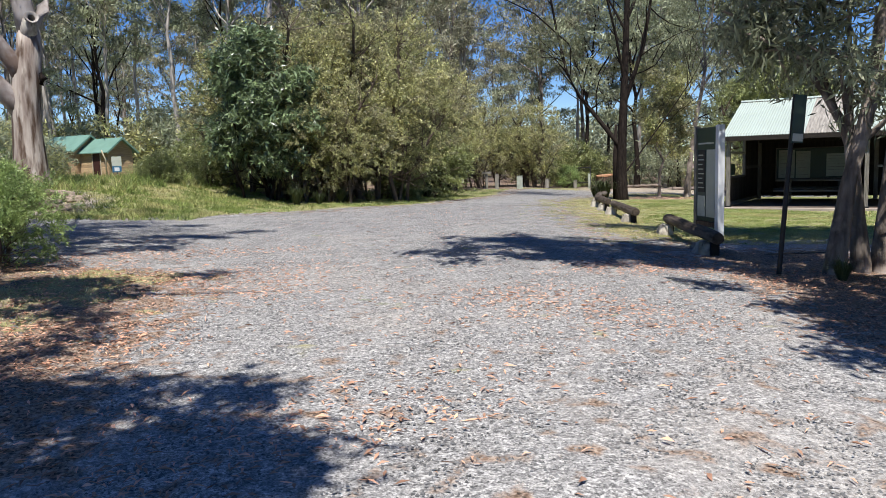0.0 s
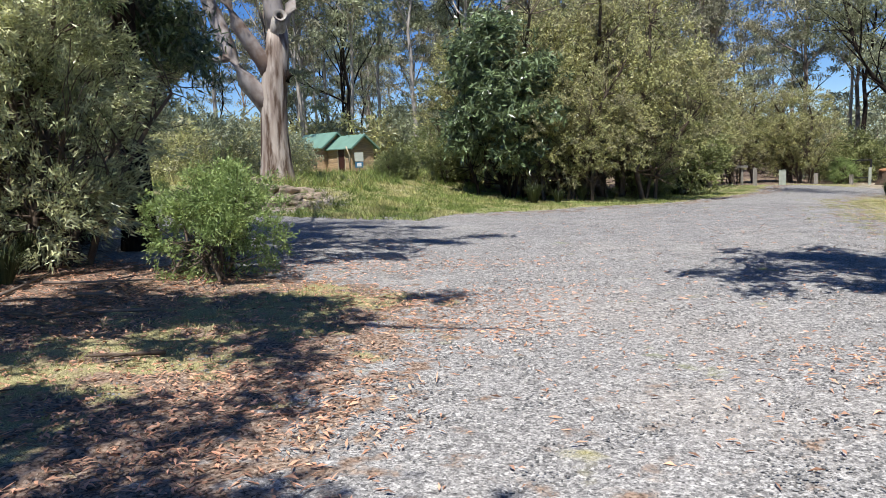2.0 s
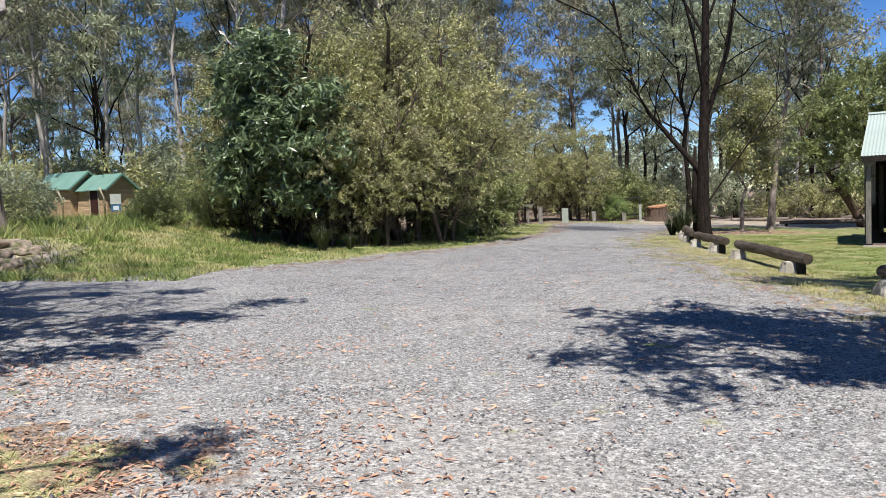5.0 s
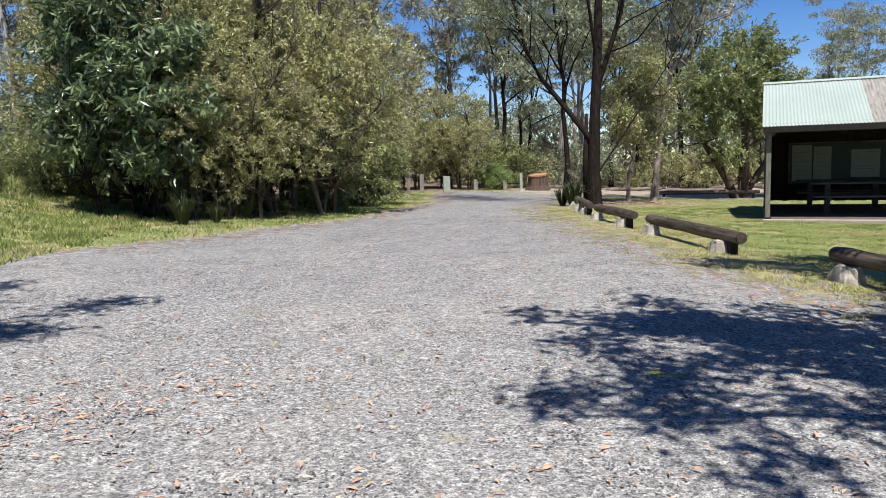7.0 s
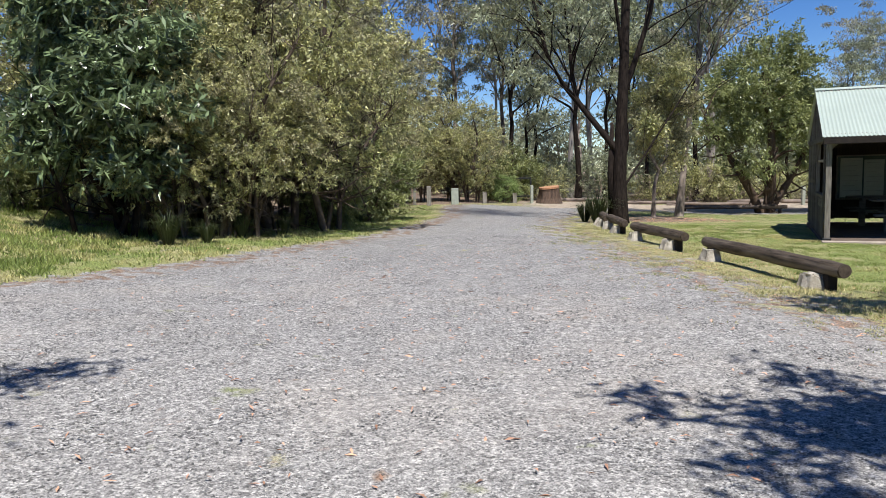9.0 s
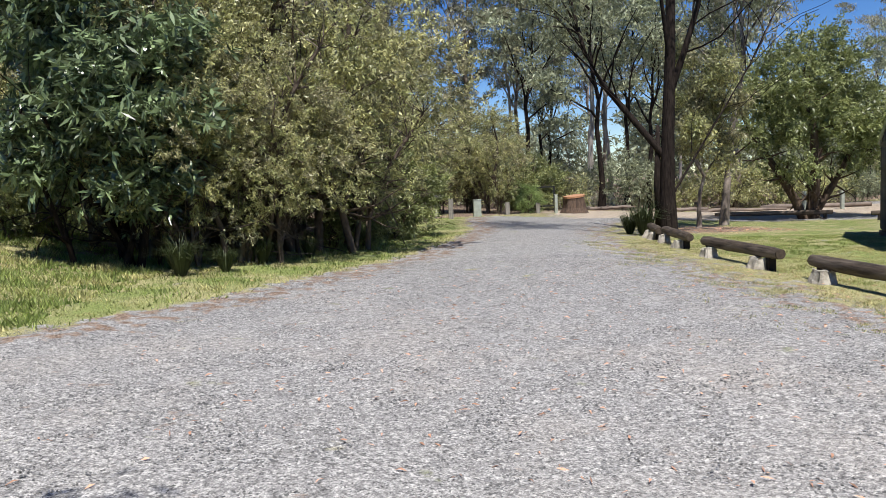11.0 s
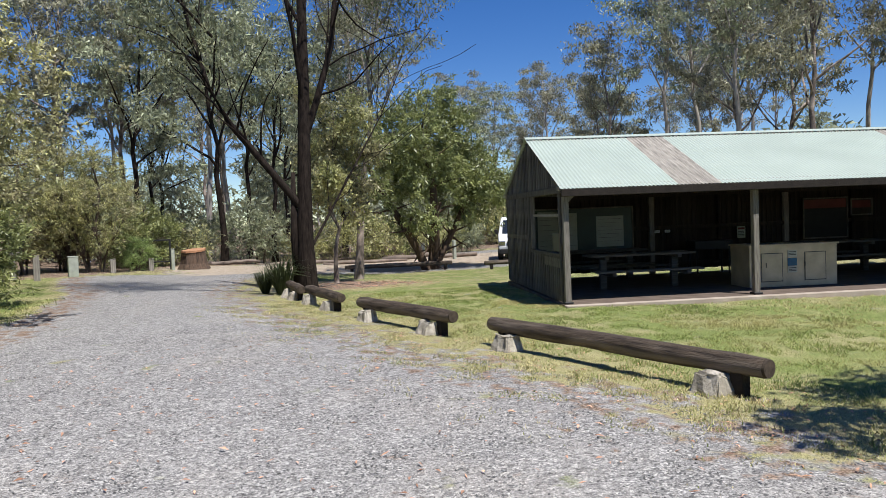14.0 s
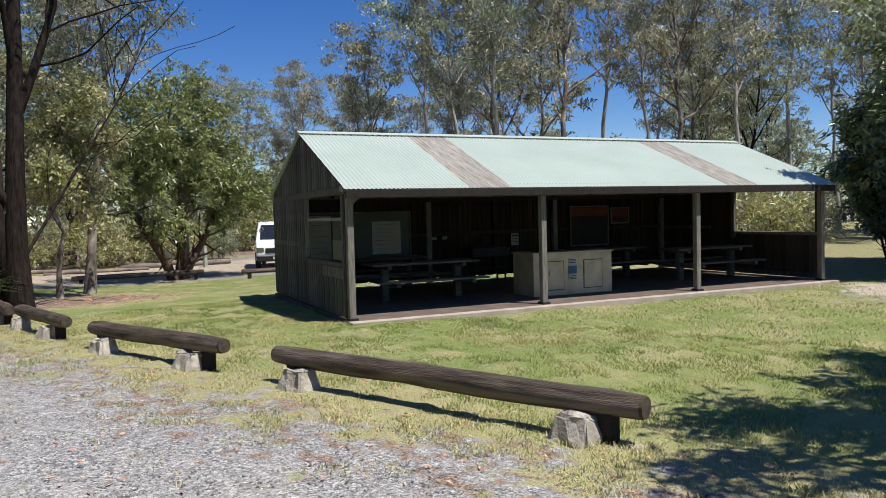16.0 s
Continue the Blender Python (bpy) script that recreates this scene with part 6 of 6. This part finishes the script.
for ring, (r0, r1, count) in enumerate(((30, 44, 36), (44, 62, 40), (62, 95, 38))):
    k = 0
    while k < count:
        a = rng.uniform(-80, 128) if ring else rng.uniform(-75, 130)
        r = rng.uniform(r0, r1)
        x, y = -1 + r * math.sin(radians(a)), 14 + r * math.cos(radians(a))
        k += 1
        if free_of_place(x, y) or hut_view(x, y) or any(math.hypot(x - p, y - q) < 2.3 for p, q in placed) or (ring == 0 and 60 < a < 105 and r < 38):
            continue
        placed.append((x, y))
        j = int(rng.integers(0, 4))
        tree(F[j], (x, y, gz(x, y)), NAMES[j], "tree", "forest trees", rng.uniform(0, 360), rng.uniform(0.75, 1.1) * (0.92 if a > 20 else 1.12) * clearing(x, y))
k = 0
while k < 34:
    a, r = rng.uniform(30, 96), rng.uniform(39, 64)
    x, y = -1 + r * math.sin(radians(a)), 14 + r * math.cos(radians(a))
    k += 1
    if free_of_place(x, y) or any(math.hypot(x - p, y - q) < 2.0 for p, q in placed):
        continue
    placed.append((x, y))
    j = int(rng.integers(0, 4))
    tree(F[j], (x, y, gz(x, y)), NAMES[j], "tree", "forest trees", rng.uniform(0, 360), rng.uniform(0.65, 0.95) * clearing(x, y))
k = 0
while k < 84:
    a, r = rng.uniform(-80, 130), rng.uniform(28, 62)
    x, y = -1 + r * math.sin(radians(a)), 14 + r * math.cos(radians(a))
    k += 1
    if free_of_place(x, y) or hut_view(x, y) or (-29 < x < -16 and 28 < y < 54):
        continue
    j = int(rng.integers(0, 2))
    tree(U[j], (x, y, gz(x, y)), ("olive understorey shrub in the forest", "grey-green understorey shrub in the forest")[j], "shrub", "understorey shrubs", rng.uniform(0, 360), rng.uniform(0.7, 1.35), name="understorey_shrub")
for x in np.arange(4.5, 30, 1.9):
    y = 51.6 + rng.uniform(-0.5, 2.2) - max(0, x - 22) * 0.9
    if math.hypot(x - 25.0, y - 49.2) < 2.5:
        continue
    tree(U[int(rng.integers(0, 2))], (x, y, gz(x, y)), "scrubby shrub behind the car park", "shrub", "understorey shrubs", rng.uniform(0, 360), rng.uniform(0.5, 0.95), name="understorey_shrub")

for x, y, s_ in ((-24.5, 38.0, 0.8), (-26.5, 36.0, 1.0), (-28.5, 38.5, 1.2), (-29.5, 42.0, 1.2), (-31.0, 45.0, 1.3), (-27.0, 33.5, 1.1), (-24.8, 31.0, 0.9), (-23.5, 28.5, 0.9), (-30, 34, 1.4), (-21.0, 52.5, 1.2), (-18.5, 51.0, 1.1), (-16.0, 49.0, 1.2), (-13.5, 47.0, 1.2), (-13.0, 41.0, 1.1), (-16.5, 45.0, 0.7), (-23.6, 54.5, 1.3), (-17.5, 55.5, 1.6), (-19.5, 29.3, 0.45), (-26.0, 57.0, 1.5), (-17.6, 27.6, 0.4)):
    if hut_view(x, y):
        continue
    tree(U[int(rng.integers(0, 2))], (x, y, gz(x, y)), "scrubby shrub round the hut and the old gum", "shrub", "understorey shrubs", rng.uniform(0, 360), s_, name="understorey_shrub")
for x, y, s_, j in ((-17.0, 58.0, 1.05, 0), (-22.0, 60.0, 1.1, 2), (-28.0, 56.0, 1.0, 0), (-13.0, 52.0, 0.9, 1), (-32.0, 47.0, 1.1, 1), (-33.0, 38.0, 1.1, 2), (-27.0, 29.0, 0.9, 3), (-9.5, 50.0, 1.0, 2), (-19.0, 52.0, 1.0, 2)):
    tree(F[j], (x, y, gz(x, y)), NAMES[j], "tree", "forest trees", x * 37 % 360, s_)

SLIM = [eucalypt_meshes("slim_a", 87, 19, 0.19, 8, 3000, M_GUM_PALE, M_LEAF_EUC2, 0.3, 0.1, clump=0.7, clumps=34, depth=1, lean=(0.9, 0.2), crown_from=0.45, angle=0.45),
        eucalypt_meshes("slim_b", 88, 16, 0.15, 9, 3000, M_DARKBARK, M_LEAF_EUC, 0.3, 0.1, clump=0.66, clumps=34, depth=1, lean=(-0.7, 0.3), crown_from=0.35, angle=0.5)]
r3 = np.random.default_rng(321)
for i in range(34):
    x, y = r3.uniform(-46, -7), r3.uniform(53.5, 78)
    tree(SLIM[i % 2], (x, y, gz(x, y)), ("slender straight eucalypt with a pale trunk", "slender eucalypt with a dark trunk")[i % 2], "tree", "forest trees", r3.uniform(0, 360), r3.uniform(0.75, 1.15))
for i in range(26):
    x, y = r3.uniform(-46, -8), r3.uniform(54, 66)
    tree(U[i % 2], (x, y, gz(x, y)), ("olive understorey shrub in the forest", "grey-green understorey shrub in the forest")[i % 2], "shrub", "understorey shrubs", r3.uniform(0, 360), r3.uniform(1.1, 1.9), name="understorey_shrub")

for i in range(12):
    x, y = r3.uniform(-6, 19), r3.uniform(55, 74)
    j = (1, 3, 0, 3)[i % 4]
    tree(F[j], (x, y, gz(x, y)), NAMES[j], "tree", "forest trees", r3.uniform(0, 360), r3.uniform(0.85, 1.1) * clearing(x, y))
r2 = np.random.default_rng(123)
for i in range(17):
    x, y = r2.uniform(-52, -9), r2.uniform(56, 92)
    tree(F[i % 4], (x, y, gz(x, y)), NAMES[i % 4], "tree", "forest trees", r2.uniform(0, 360), r2.uniform(0.85, 1.2))
C = bush_meshes("far_canopy", 91, [(0, 0, 3.0, 5, 3, 3), (3, 1, 6, 3, 2.5, 2.5), (-3, 0, 5.5, 3, 2.5, 3), (0, 1, 8.5, 2.5, 2, 2)], 2600, M_LEAF_EUC, 0.8, 0.34, 4, M_BARK, sprays=8, twigs_each=1)
for i in range(48):
    a = -70 + i * 4.2 + r2.uniform(-1.5, 1.5)
    rr = r2.uniform(84, 108)
    x, y = -1 + rr * math.sin(radians(a)), 14 + rr * math.cos(radians(a))
    tree(C, (x, y, gz(x, y)), "distant forest tree with a low dense crown", "tree", "distant trees", r2.uniform(0, 360), r2.uniform(0.7, 1.15) * (0.7 if a < 0 else 1.0), name="distant_tree")
for x, y, s_ in ((-12.5, 24.5, 0.5), (-14.5, 27.0, 0.6), (-11.8, 28.0, 0.8), (-16.5, 24.8, 0.45), (-18.8, 25.5, 0.5), (-13.5, 31.0, 0.9), (-16.5, 33.5, 0.8)):
    if hut_view(x, y):
        continue
    tree(U[int(r2.integers(0, 2))], (x, y, gz(x, y)), "low scrubby shrub on the grassy bank", "shrub", "understorey shrubs", r2.uniform(0, 360), s_, name="understorey_shrub")


def clod(seed, x, y, s):
    """A lump of pale earth on the bank."""
    bm = bmesh.new()
    bmesh.ops.create_icosphere(bm, subdivisions=4, radius=1.0)
    for w in bm.verts:
        q = w.co + Vector((seed * 3.1, 0, 0))
        w.co *= 1 + 0.5 * noise.noise(q * 1.5) + 0.10 * noise.noise(q * 4) + 0.04 * noise.noise(q * 11)
        w.co.z *= 0.40
    ob = thing("earth_mound", (x, y, gz(x, y) - 0.16 * s), "pale lump of bare earth on the bank", "earth", "lumps of earth", seed * 40)
    ob.scale = (s,) * 3
    part("lump", bm, M_EARTH, ob, "", True)


for k, (x, y, s) in enumerate(((-10.5, 18.0, 0.55), (-9.9, 17.9, 0.4), (-11.3, 18.4, 0.65), (-10.6, 18.7, 0.55), (-12.2, 18.8, 0.6), (-10.0, 18.6, 0.35))):
    clod(k + 1, x, y, s)
gate = thing("steel_frame", (3.6, 48.4, gz(3.6, 48.4)), "dark steel frame of a small gate behind the bollards", "gate", turn=-10)
for x in (0.0, 1.6):
    boxpart("post", (x - 0.04, -0.04, -0.2, x + 0.04, 0.04, 1.25), M_BLACK, gate)
boxpart("rail", (0.04, -0.03, 1.17, 1.56, 0.03, 1.24), M_BLACK, gate)
boxpart("rail", (0.04, -0.03, 0.25, 1.56, 0.03, 0.31), M_BLACK, gate)
tree(lb, (3.9, 47.9, gz(3.9, 47.9)), "small yellow-green shrub by a stump", "shrub", "", 90, 1.0, name="bright_shrub")

for x, y, s_ in ((-10.6, 24.6, 0.4), (-9.6, 26.2, 0.5), (-19.0, 40.0, 0.5)):
    tree(lw, (x, y, gz(x, y)), "low green shrub on the grassy bank", "shrub", "low shrubs", x * 50 % 360, s_, name="low_shrub")


for x, y, s_ in ((-19.9, 32.6, 0.55), (-21.3, 33.6, 0.7), (-20.2, 41.0, 0.32), (-14.2, 23.4, 0.4), (-15.4, 22.0, 0.5), (-17.0, 21.5, 0.6)):
    tree(U[int(x * 10) % 2], (x, y, gz(x, y)), "low scrubby shrub by the old gum and the hut", "shrub", "understorey shrubs", x * 77 % 360, s_, name="understorey_shrub")


# ---- tussocks, grass, stones, fallen leaves ----
def tussock_mesh(seed, h, n):
    r = np.random.default_rng(seed)
    a = r.uniform(0, 2 * math.pi, n)
    lean = r.uniform(0.2, 1.0, n)
    base = np.stack([np.cos(a) * 0.08, np.sin(a) * 0.08, np.zeros(n)], 1)
    hh = h * r.uniform(0.6, 1.1, n)
    midp = base + np.stack([np.cos(a) * lean * 0.3 * hh, np.sin(a) * lean * 0.3 * hh, hh * 0.62], 1)
    tip = base + np.stack([np.cos(a) * lean * hh * 0.85, np.sin(a) * lean * hh * 0.85, hh * (0.95 - 0.45 * lean)], 1)
    s = np.stack([-np.sin(a), np.cos(a), np.zeros(n)], 1) * 0.009
    return quads("tussock", np.concatenate([np.stack([base - s, base + s, midp + s, midp - s], 1), np.stack([midp - s, midp + s, tip + s * 0.1, tip - s * 0.1], 1)]), M_TUSSOCK)


TU = tussock_mesh(5, 0.95, 240)
for i, (x, y, s_) in enumerate(((4.25, 31.9, 1.25), (4.0, 32.4, 0.9), (-2.9, 31.6, 1.2), (-2.5, 32.6, 1.1), (-3.6, 30.4, 1.0), (-5.9, 23.6, 0.85), (-5.3, 24.0, 0.6), (-4.2, 26.2, 0.6), (-4.9, 25.2, 0.7), (-2.2, 33.2, 1.0), (-3.2, 31.0, 0.9), (-6.9, 8.2, 0.6), (-7.6, 9.0, 0.7), (5.6, 10.0, 0.5), (4.6, 10.2, 0.4))):
    ob = thing("tussock", (x, y, gz(x, y) - 0.02), "strappy green tussock of long arching blades", "grass tussock", "tussocks", 40 * i)
    ob.scale = (s_,) * 3
    tagged(child("clump", TU, ob), kind="stuff")


def scatter(seed, n, x0, x1, y0, y1, keep):
    r = np.random.default_rng(seed)
    x, y = r.uniform(x0, x1, n), r.uniform(y0, y1, n)
    g, li, sa = masks(x, y)
    k = keep(r, x, y, g, li, sa)
    return r, x[k], y[k]


def make_grass():
    packs, bank, dry = [], [], []
    for seed, n, (x0, x1, y0, y1), h, w, keep in (
            (1, 270000, (1.5, 9, 14, 30), 0.036, 0.006, lambda r, x, y, g, li, sa: r.random(len(x)) < (g - 0.25) * 1.2 + 0.15 * np.sin(x * 2.1 + np.sin(y * 1.7) * 2)),
            (8, 90000, (0.2, 3.6, 13.5, 29), 0.03, 0.006, lambda r, x, y, g, li, sa: (np.sin(x * 3.7 + 2 * np.sin(y * 2.9)) * np.sin(y * 3.1 + 1.5 * np.sin(x * 4.3)) > 0.35) & (r.random(len(x)) < np.exp(-((x - side(RIGHT, y)) / 0.75) ** 2))),
            (2, 60000, (8, 19, 15, 27), 0.045, 0.009, lambda r, x, y, g, li, sa: r.random(len(x)) < g * 0.9),
            (3, 60000, (-9.5, 1, 16.5, 34), 0.07, 0.010, lambda r, x, y, g, li, sa: r.random(len(x)) < g * 1.2 - 0.2),
            (4, 50000, (-8, -1.5, 3, 10.5), 0.04, 0.006, lambda r, x, y, g, li, sa: r.random(len(x)) < g * 0.8 - 0.15),
            (5, 80000, (-19, -6.3, 16.9, 27), 0.11, 0.013, lambda r, x, y, g, li, sa: (r.random(len(x)) < 0.9) & (r.random(len(x)) < 1.15 - sa) & (x > -10.6 + 0.1 * (y - 17))),
            (6, 46000, (-20, -9.5, 18.5, 30), 0.30, 0.014, lambda r, x, y, g, li, sa: (np.sin(x * 2.7 + 2 * np.sin(y * 1.3)) + np.sin(y * 3.3 + x) > 0.1) & (r.random(len(x)) < 1.1 - sa)),
            (7, 36000, (-29, -9, 27, 50), 0.38, 0.03, lambda r, x, y, g, li, sa: r.random(len(x)) < 0.9)):
        r, x, y = scatter(seed, n, x0, x1, y0, y1, keep)
        m = len(x)
        z = ground_z(x, y)
        hh = h * r.uniform(0.4, 1.4, m) * (0.75 + 0.45 * np.sin(x * 3.1 + 2 * np.sin(y * 2.3)) * np.sin(y * 2.7 + x))
        a, b = r.uniform(0, 2 * math.pi, m), r.normal(size=(m, 2)) * 0.55
        s = np.stack([np.cos(a), np.sin(a), np.zeros(m)], 1) * (w * r.uniform(0.6, 1.3, m))[:, None]
        p = np.stack([x, y, z - 0.005], 1)
        tip = p + np.stack([b[:, 0] * hh, b[:, 1] * hh, hh], 1)
        t = np.stack([p - s, p + s, tip], 1)
        if seed in (3, 5, 6, 7):
            bank.append(t)
        else:
            old = r.random(m) < 0.10 + 0.75 * np.exp(-(np.maximum(x - side(RIGHT, y) - 0.2, 0) / 1.6) ** 2) if seed == 1 else r.random(m) < 0.6
            dry.append(t[old]), packs.append(t[~old])
    tagged(new("grass", tris("grass", np.concatenate(packs), M_GRASS)), "short mown lawn, green and straw-coloured", "grass", kind="stuff")
    tagged(new("dry_grass", tris("dry_grass", np.concatenate(dry), M_GRASS_DRY)), "dry straw-coloured grass along the edge of the gravel", "grass", kind="stuff")
    tagged(new("bank_grass", tris("bank_grass", np.concatenate(bank), M_GRASS_BANK)), "longer fresh green grass on verge and bank", "grass", kind="stuff")


make_grass()


def make_stones():
    r = np.random.default_rng(8)
    n = 210000
    y = 1.5 + 24 * r.random(n) ** 1.25
    x = r.uniform(-6.5, 4.0, n)
    g, li, sa = masks(x, y)
    k = (g < 0.55) & (r.random(n) > li * 0.55)
    x, y = x[k], y[k]
    n = len(x)
    octa = np.array([(1, 0, 0), (-1, 0, 0), (0, 1, 0), (0, -1, 0), (0, 0, 1)], float)
    size = r.uniform(0.0045, 0.0125, n)[:, None, None]
    v = (octa[None] + r.normal(size=(n, 5, 3)) * 0.28) * size * np.array([1, 0.8, 0.6])
    ang = r.uniform(0, 2 * math.pi, n)
    c, s = np.cos(ang)[:, None], np.sin(ang)[:, None]
    v = np.stack([v[..., 0] * c - v[..., 1] * s, v[..., 0] * s + v[..., 1] * c, v[..., 2]], -1)
    v += np.stack([x, y, ground_z(x, y)], 1)[:, None]
    f = np.array([(0, 2, 4), (2, 1, 4), (1, 3, 4), (3, 0, 4)])
    tagged(new("gravel", shared_tris("gravel", v.reshape(-1, 3), (np.arange(n)[:, None, None] * 5 + f[None]).reshape(-1, 3), M_STONE)), "loose crushed grey road stones", "gravel", kind="stuff")


def shared_tris(name, v, f, material):
    me = bpy.data.meshes.new(name)
    me.vertices.add(len(v)), me.loops.add(3 * len(f)), me.polygons.add(len(f))
    me.vertices.foreach_set("co", v.astype(np.float32).ravel())
    me.loops.foreach_set("vertex_index", f.astype(np.int32).ravel())
    me.polygons.foreach_set("loop_start", np.arange(0, 3 * len(f), 3, dtype=np.int32))
    me.materials.append(material)
    me.update()
    me.validate()
    return me


make_stones()


def make_litter():
    packs = []
    for seed, n, (x0, x1, y0, y1), keep, ln in (
            (11, 42000, (-8.5, 5, 1.5, 11), lambda r, x, y, g, li, sa: r.random(len(x)) < 0.05 + 0.05 * (np.sin(x * 1.7 + y) > 0.2) + 0.9 * sm(li * 1.4 - 0.25), 0.06),
            (16, 700, (-7.5, 3, 1.5, 10.5), lambda r, x, y, g, li, sa: r.random(len(x)) < 0.05 + 0.8 * li, 0.13),
            (12, 9000, (-5, 4, 6, 24), lambda r, x, y, g, li, sa: r.random(len(x)) < 0.28 * np.exp(-((x + 2 - 0.05 * y) / 4) ** 2) + 0.3 * (x > 1.8), 0.065),
            (17, 30000, (-5.5, 3.5, 2, 13.5), lambda r, x, y, g, li, sa: r.random(len(x)) < sm(0.15 + 0.9 * np.sin(x * 1.3 + 1.6 * np.sin(y * 0.8)) * np.sin(y * 1.1 - x * 0.5)) * sm((13.5 - y) / 3), 0.065),
            (13, 2600, (3.0, 9, 5, 15), lambda r, x, y, g, li, sa: r.random(len(x)) < li, 0.08),
            (14, 1800, (4.5, 9.5, 31.5, 36), lambda r, x, y, g, li, sa: r.random(len(x)) < li, 0.13),
            (15, 4500, (-12, -5, 3, 10.5), lambda r, x, y, g, li, sa: r.random(len(x)) < li, 0.085)):
        r, x, y = scatter(seed, n, x0, x1, y0, y1, keep)
        m = len(x)
        p = np.stack([x, y, ground_z(x, y) + 0.007 + r.uniform(0, 0.01, m)], 1)
        a = r.uniform(0, 2 * math.pi, m)
        d = np.stack([np.cos(a), np.sin(a), r.normal(size=m) * 0.12], 1) * (ln * r.uniform(0.5, 1.3, m))[:, None]
        s = np.stack([-np.sin(a), np.cos(a), r.normal(size=m) * 0.3], 1) * (0.007 * r.uniform(0.6, 1.4, m))[:, None]
        mid = p + d * 0.45 + np.stack([0 * x, 0 * x, r.uniform(0.0, 0.012, m)], 1)
        packs.append(np.stack([p, mid + s, p + d, mid - s], 1))
    tagged(new("leaf_litter", quads("leaf_litter", np.concatenate(packs), M_LITTER)), "fallen orange-brown gum leaves on the ground", "leaf litter", kind="stuff")


make_litter()


def make_sticks():
    r = np.random.default_rng(17)
    for i, (x, y, ln) in enumerate(((-5.6, 7.2, 1.3), (-6.3, 7.6, 1.6), (-6.6, 6.6, 1.1), (-5.9, 8.1, 0.9), (-7.2, 8.4, 1.5), (-4.6, 7.9, 1.0), (-4.2, 5.6, 0.7), (-5.3, 5.9, 1.1), (-3.6, 6.9, 0.5), (-6.6, 8.4, 1.4), (-6.0, 5.0, 0.9), (4.9, 9.4, 0.8), (4.4, 12.4, 0.9), (6.8, 33.2, 1.4), (7.6, 33.8, 1.2), (5.9, 33.4, 1.0))):
        v, f = [], []
        bp, br = branch(r, (0, 0, 0.02), (math.cos(i * 2.1), math.sin(i * 2.1), 0.02), ln, 0.018, 0.006, 6, 0.12)
        bp = [Vector((p.x, p.y, 0.02 + 0.01 * k)) for k, p in enumerate(bp)]
        tube(v, f, bp, br, 6)
        tp, tr = branch(r, bp[3], (math.cos(i * 2.1 + 0.7), math.sin(i * 2.1 + 0.7), 0.1), ln * 0.4, 0.01, 0.004, 3, 0.12)
        tube(v, f, tp, tr, 5)
        ob = thing("fallen_branch", (x, y, gz(x, y)), "dry grey fallen branch on the leaf litter", "branch", "fallen branches")
        child("stick", mesh_of("stick", v, f, M_LOG_PALE if i % 2 else M_TWIG, True), ob)


make_sticks()
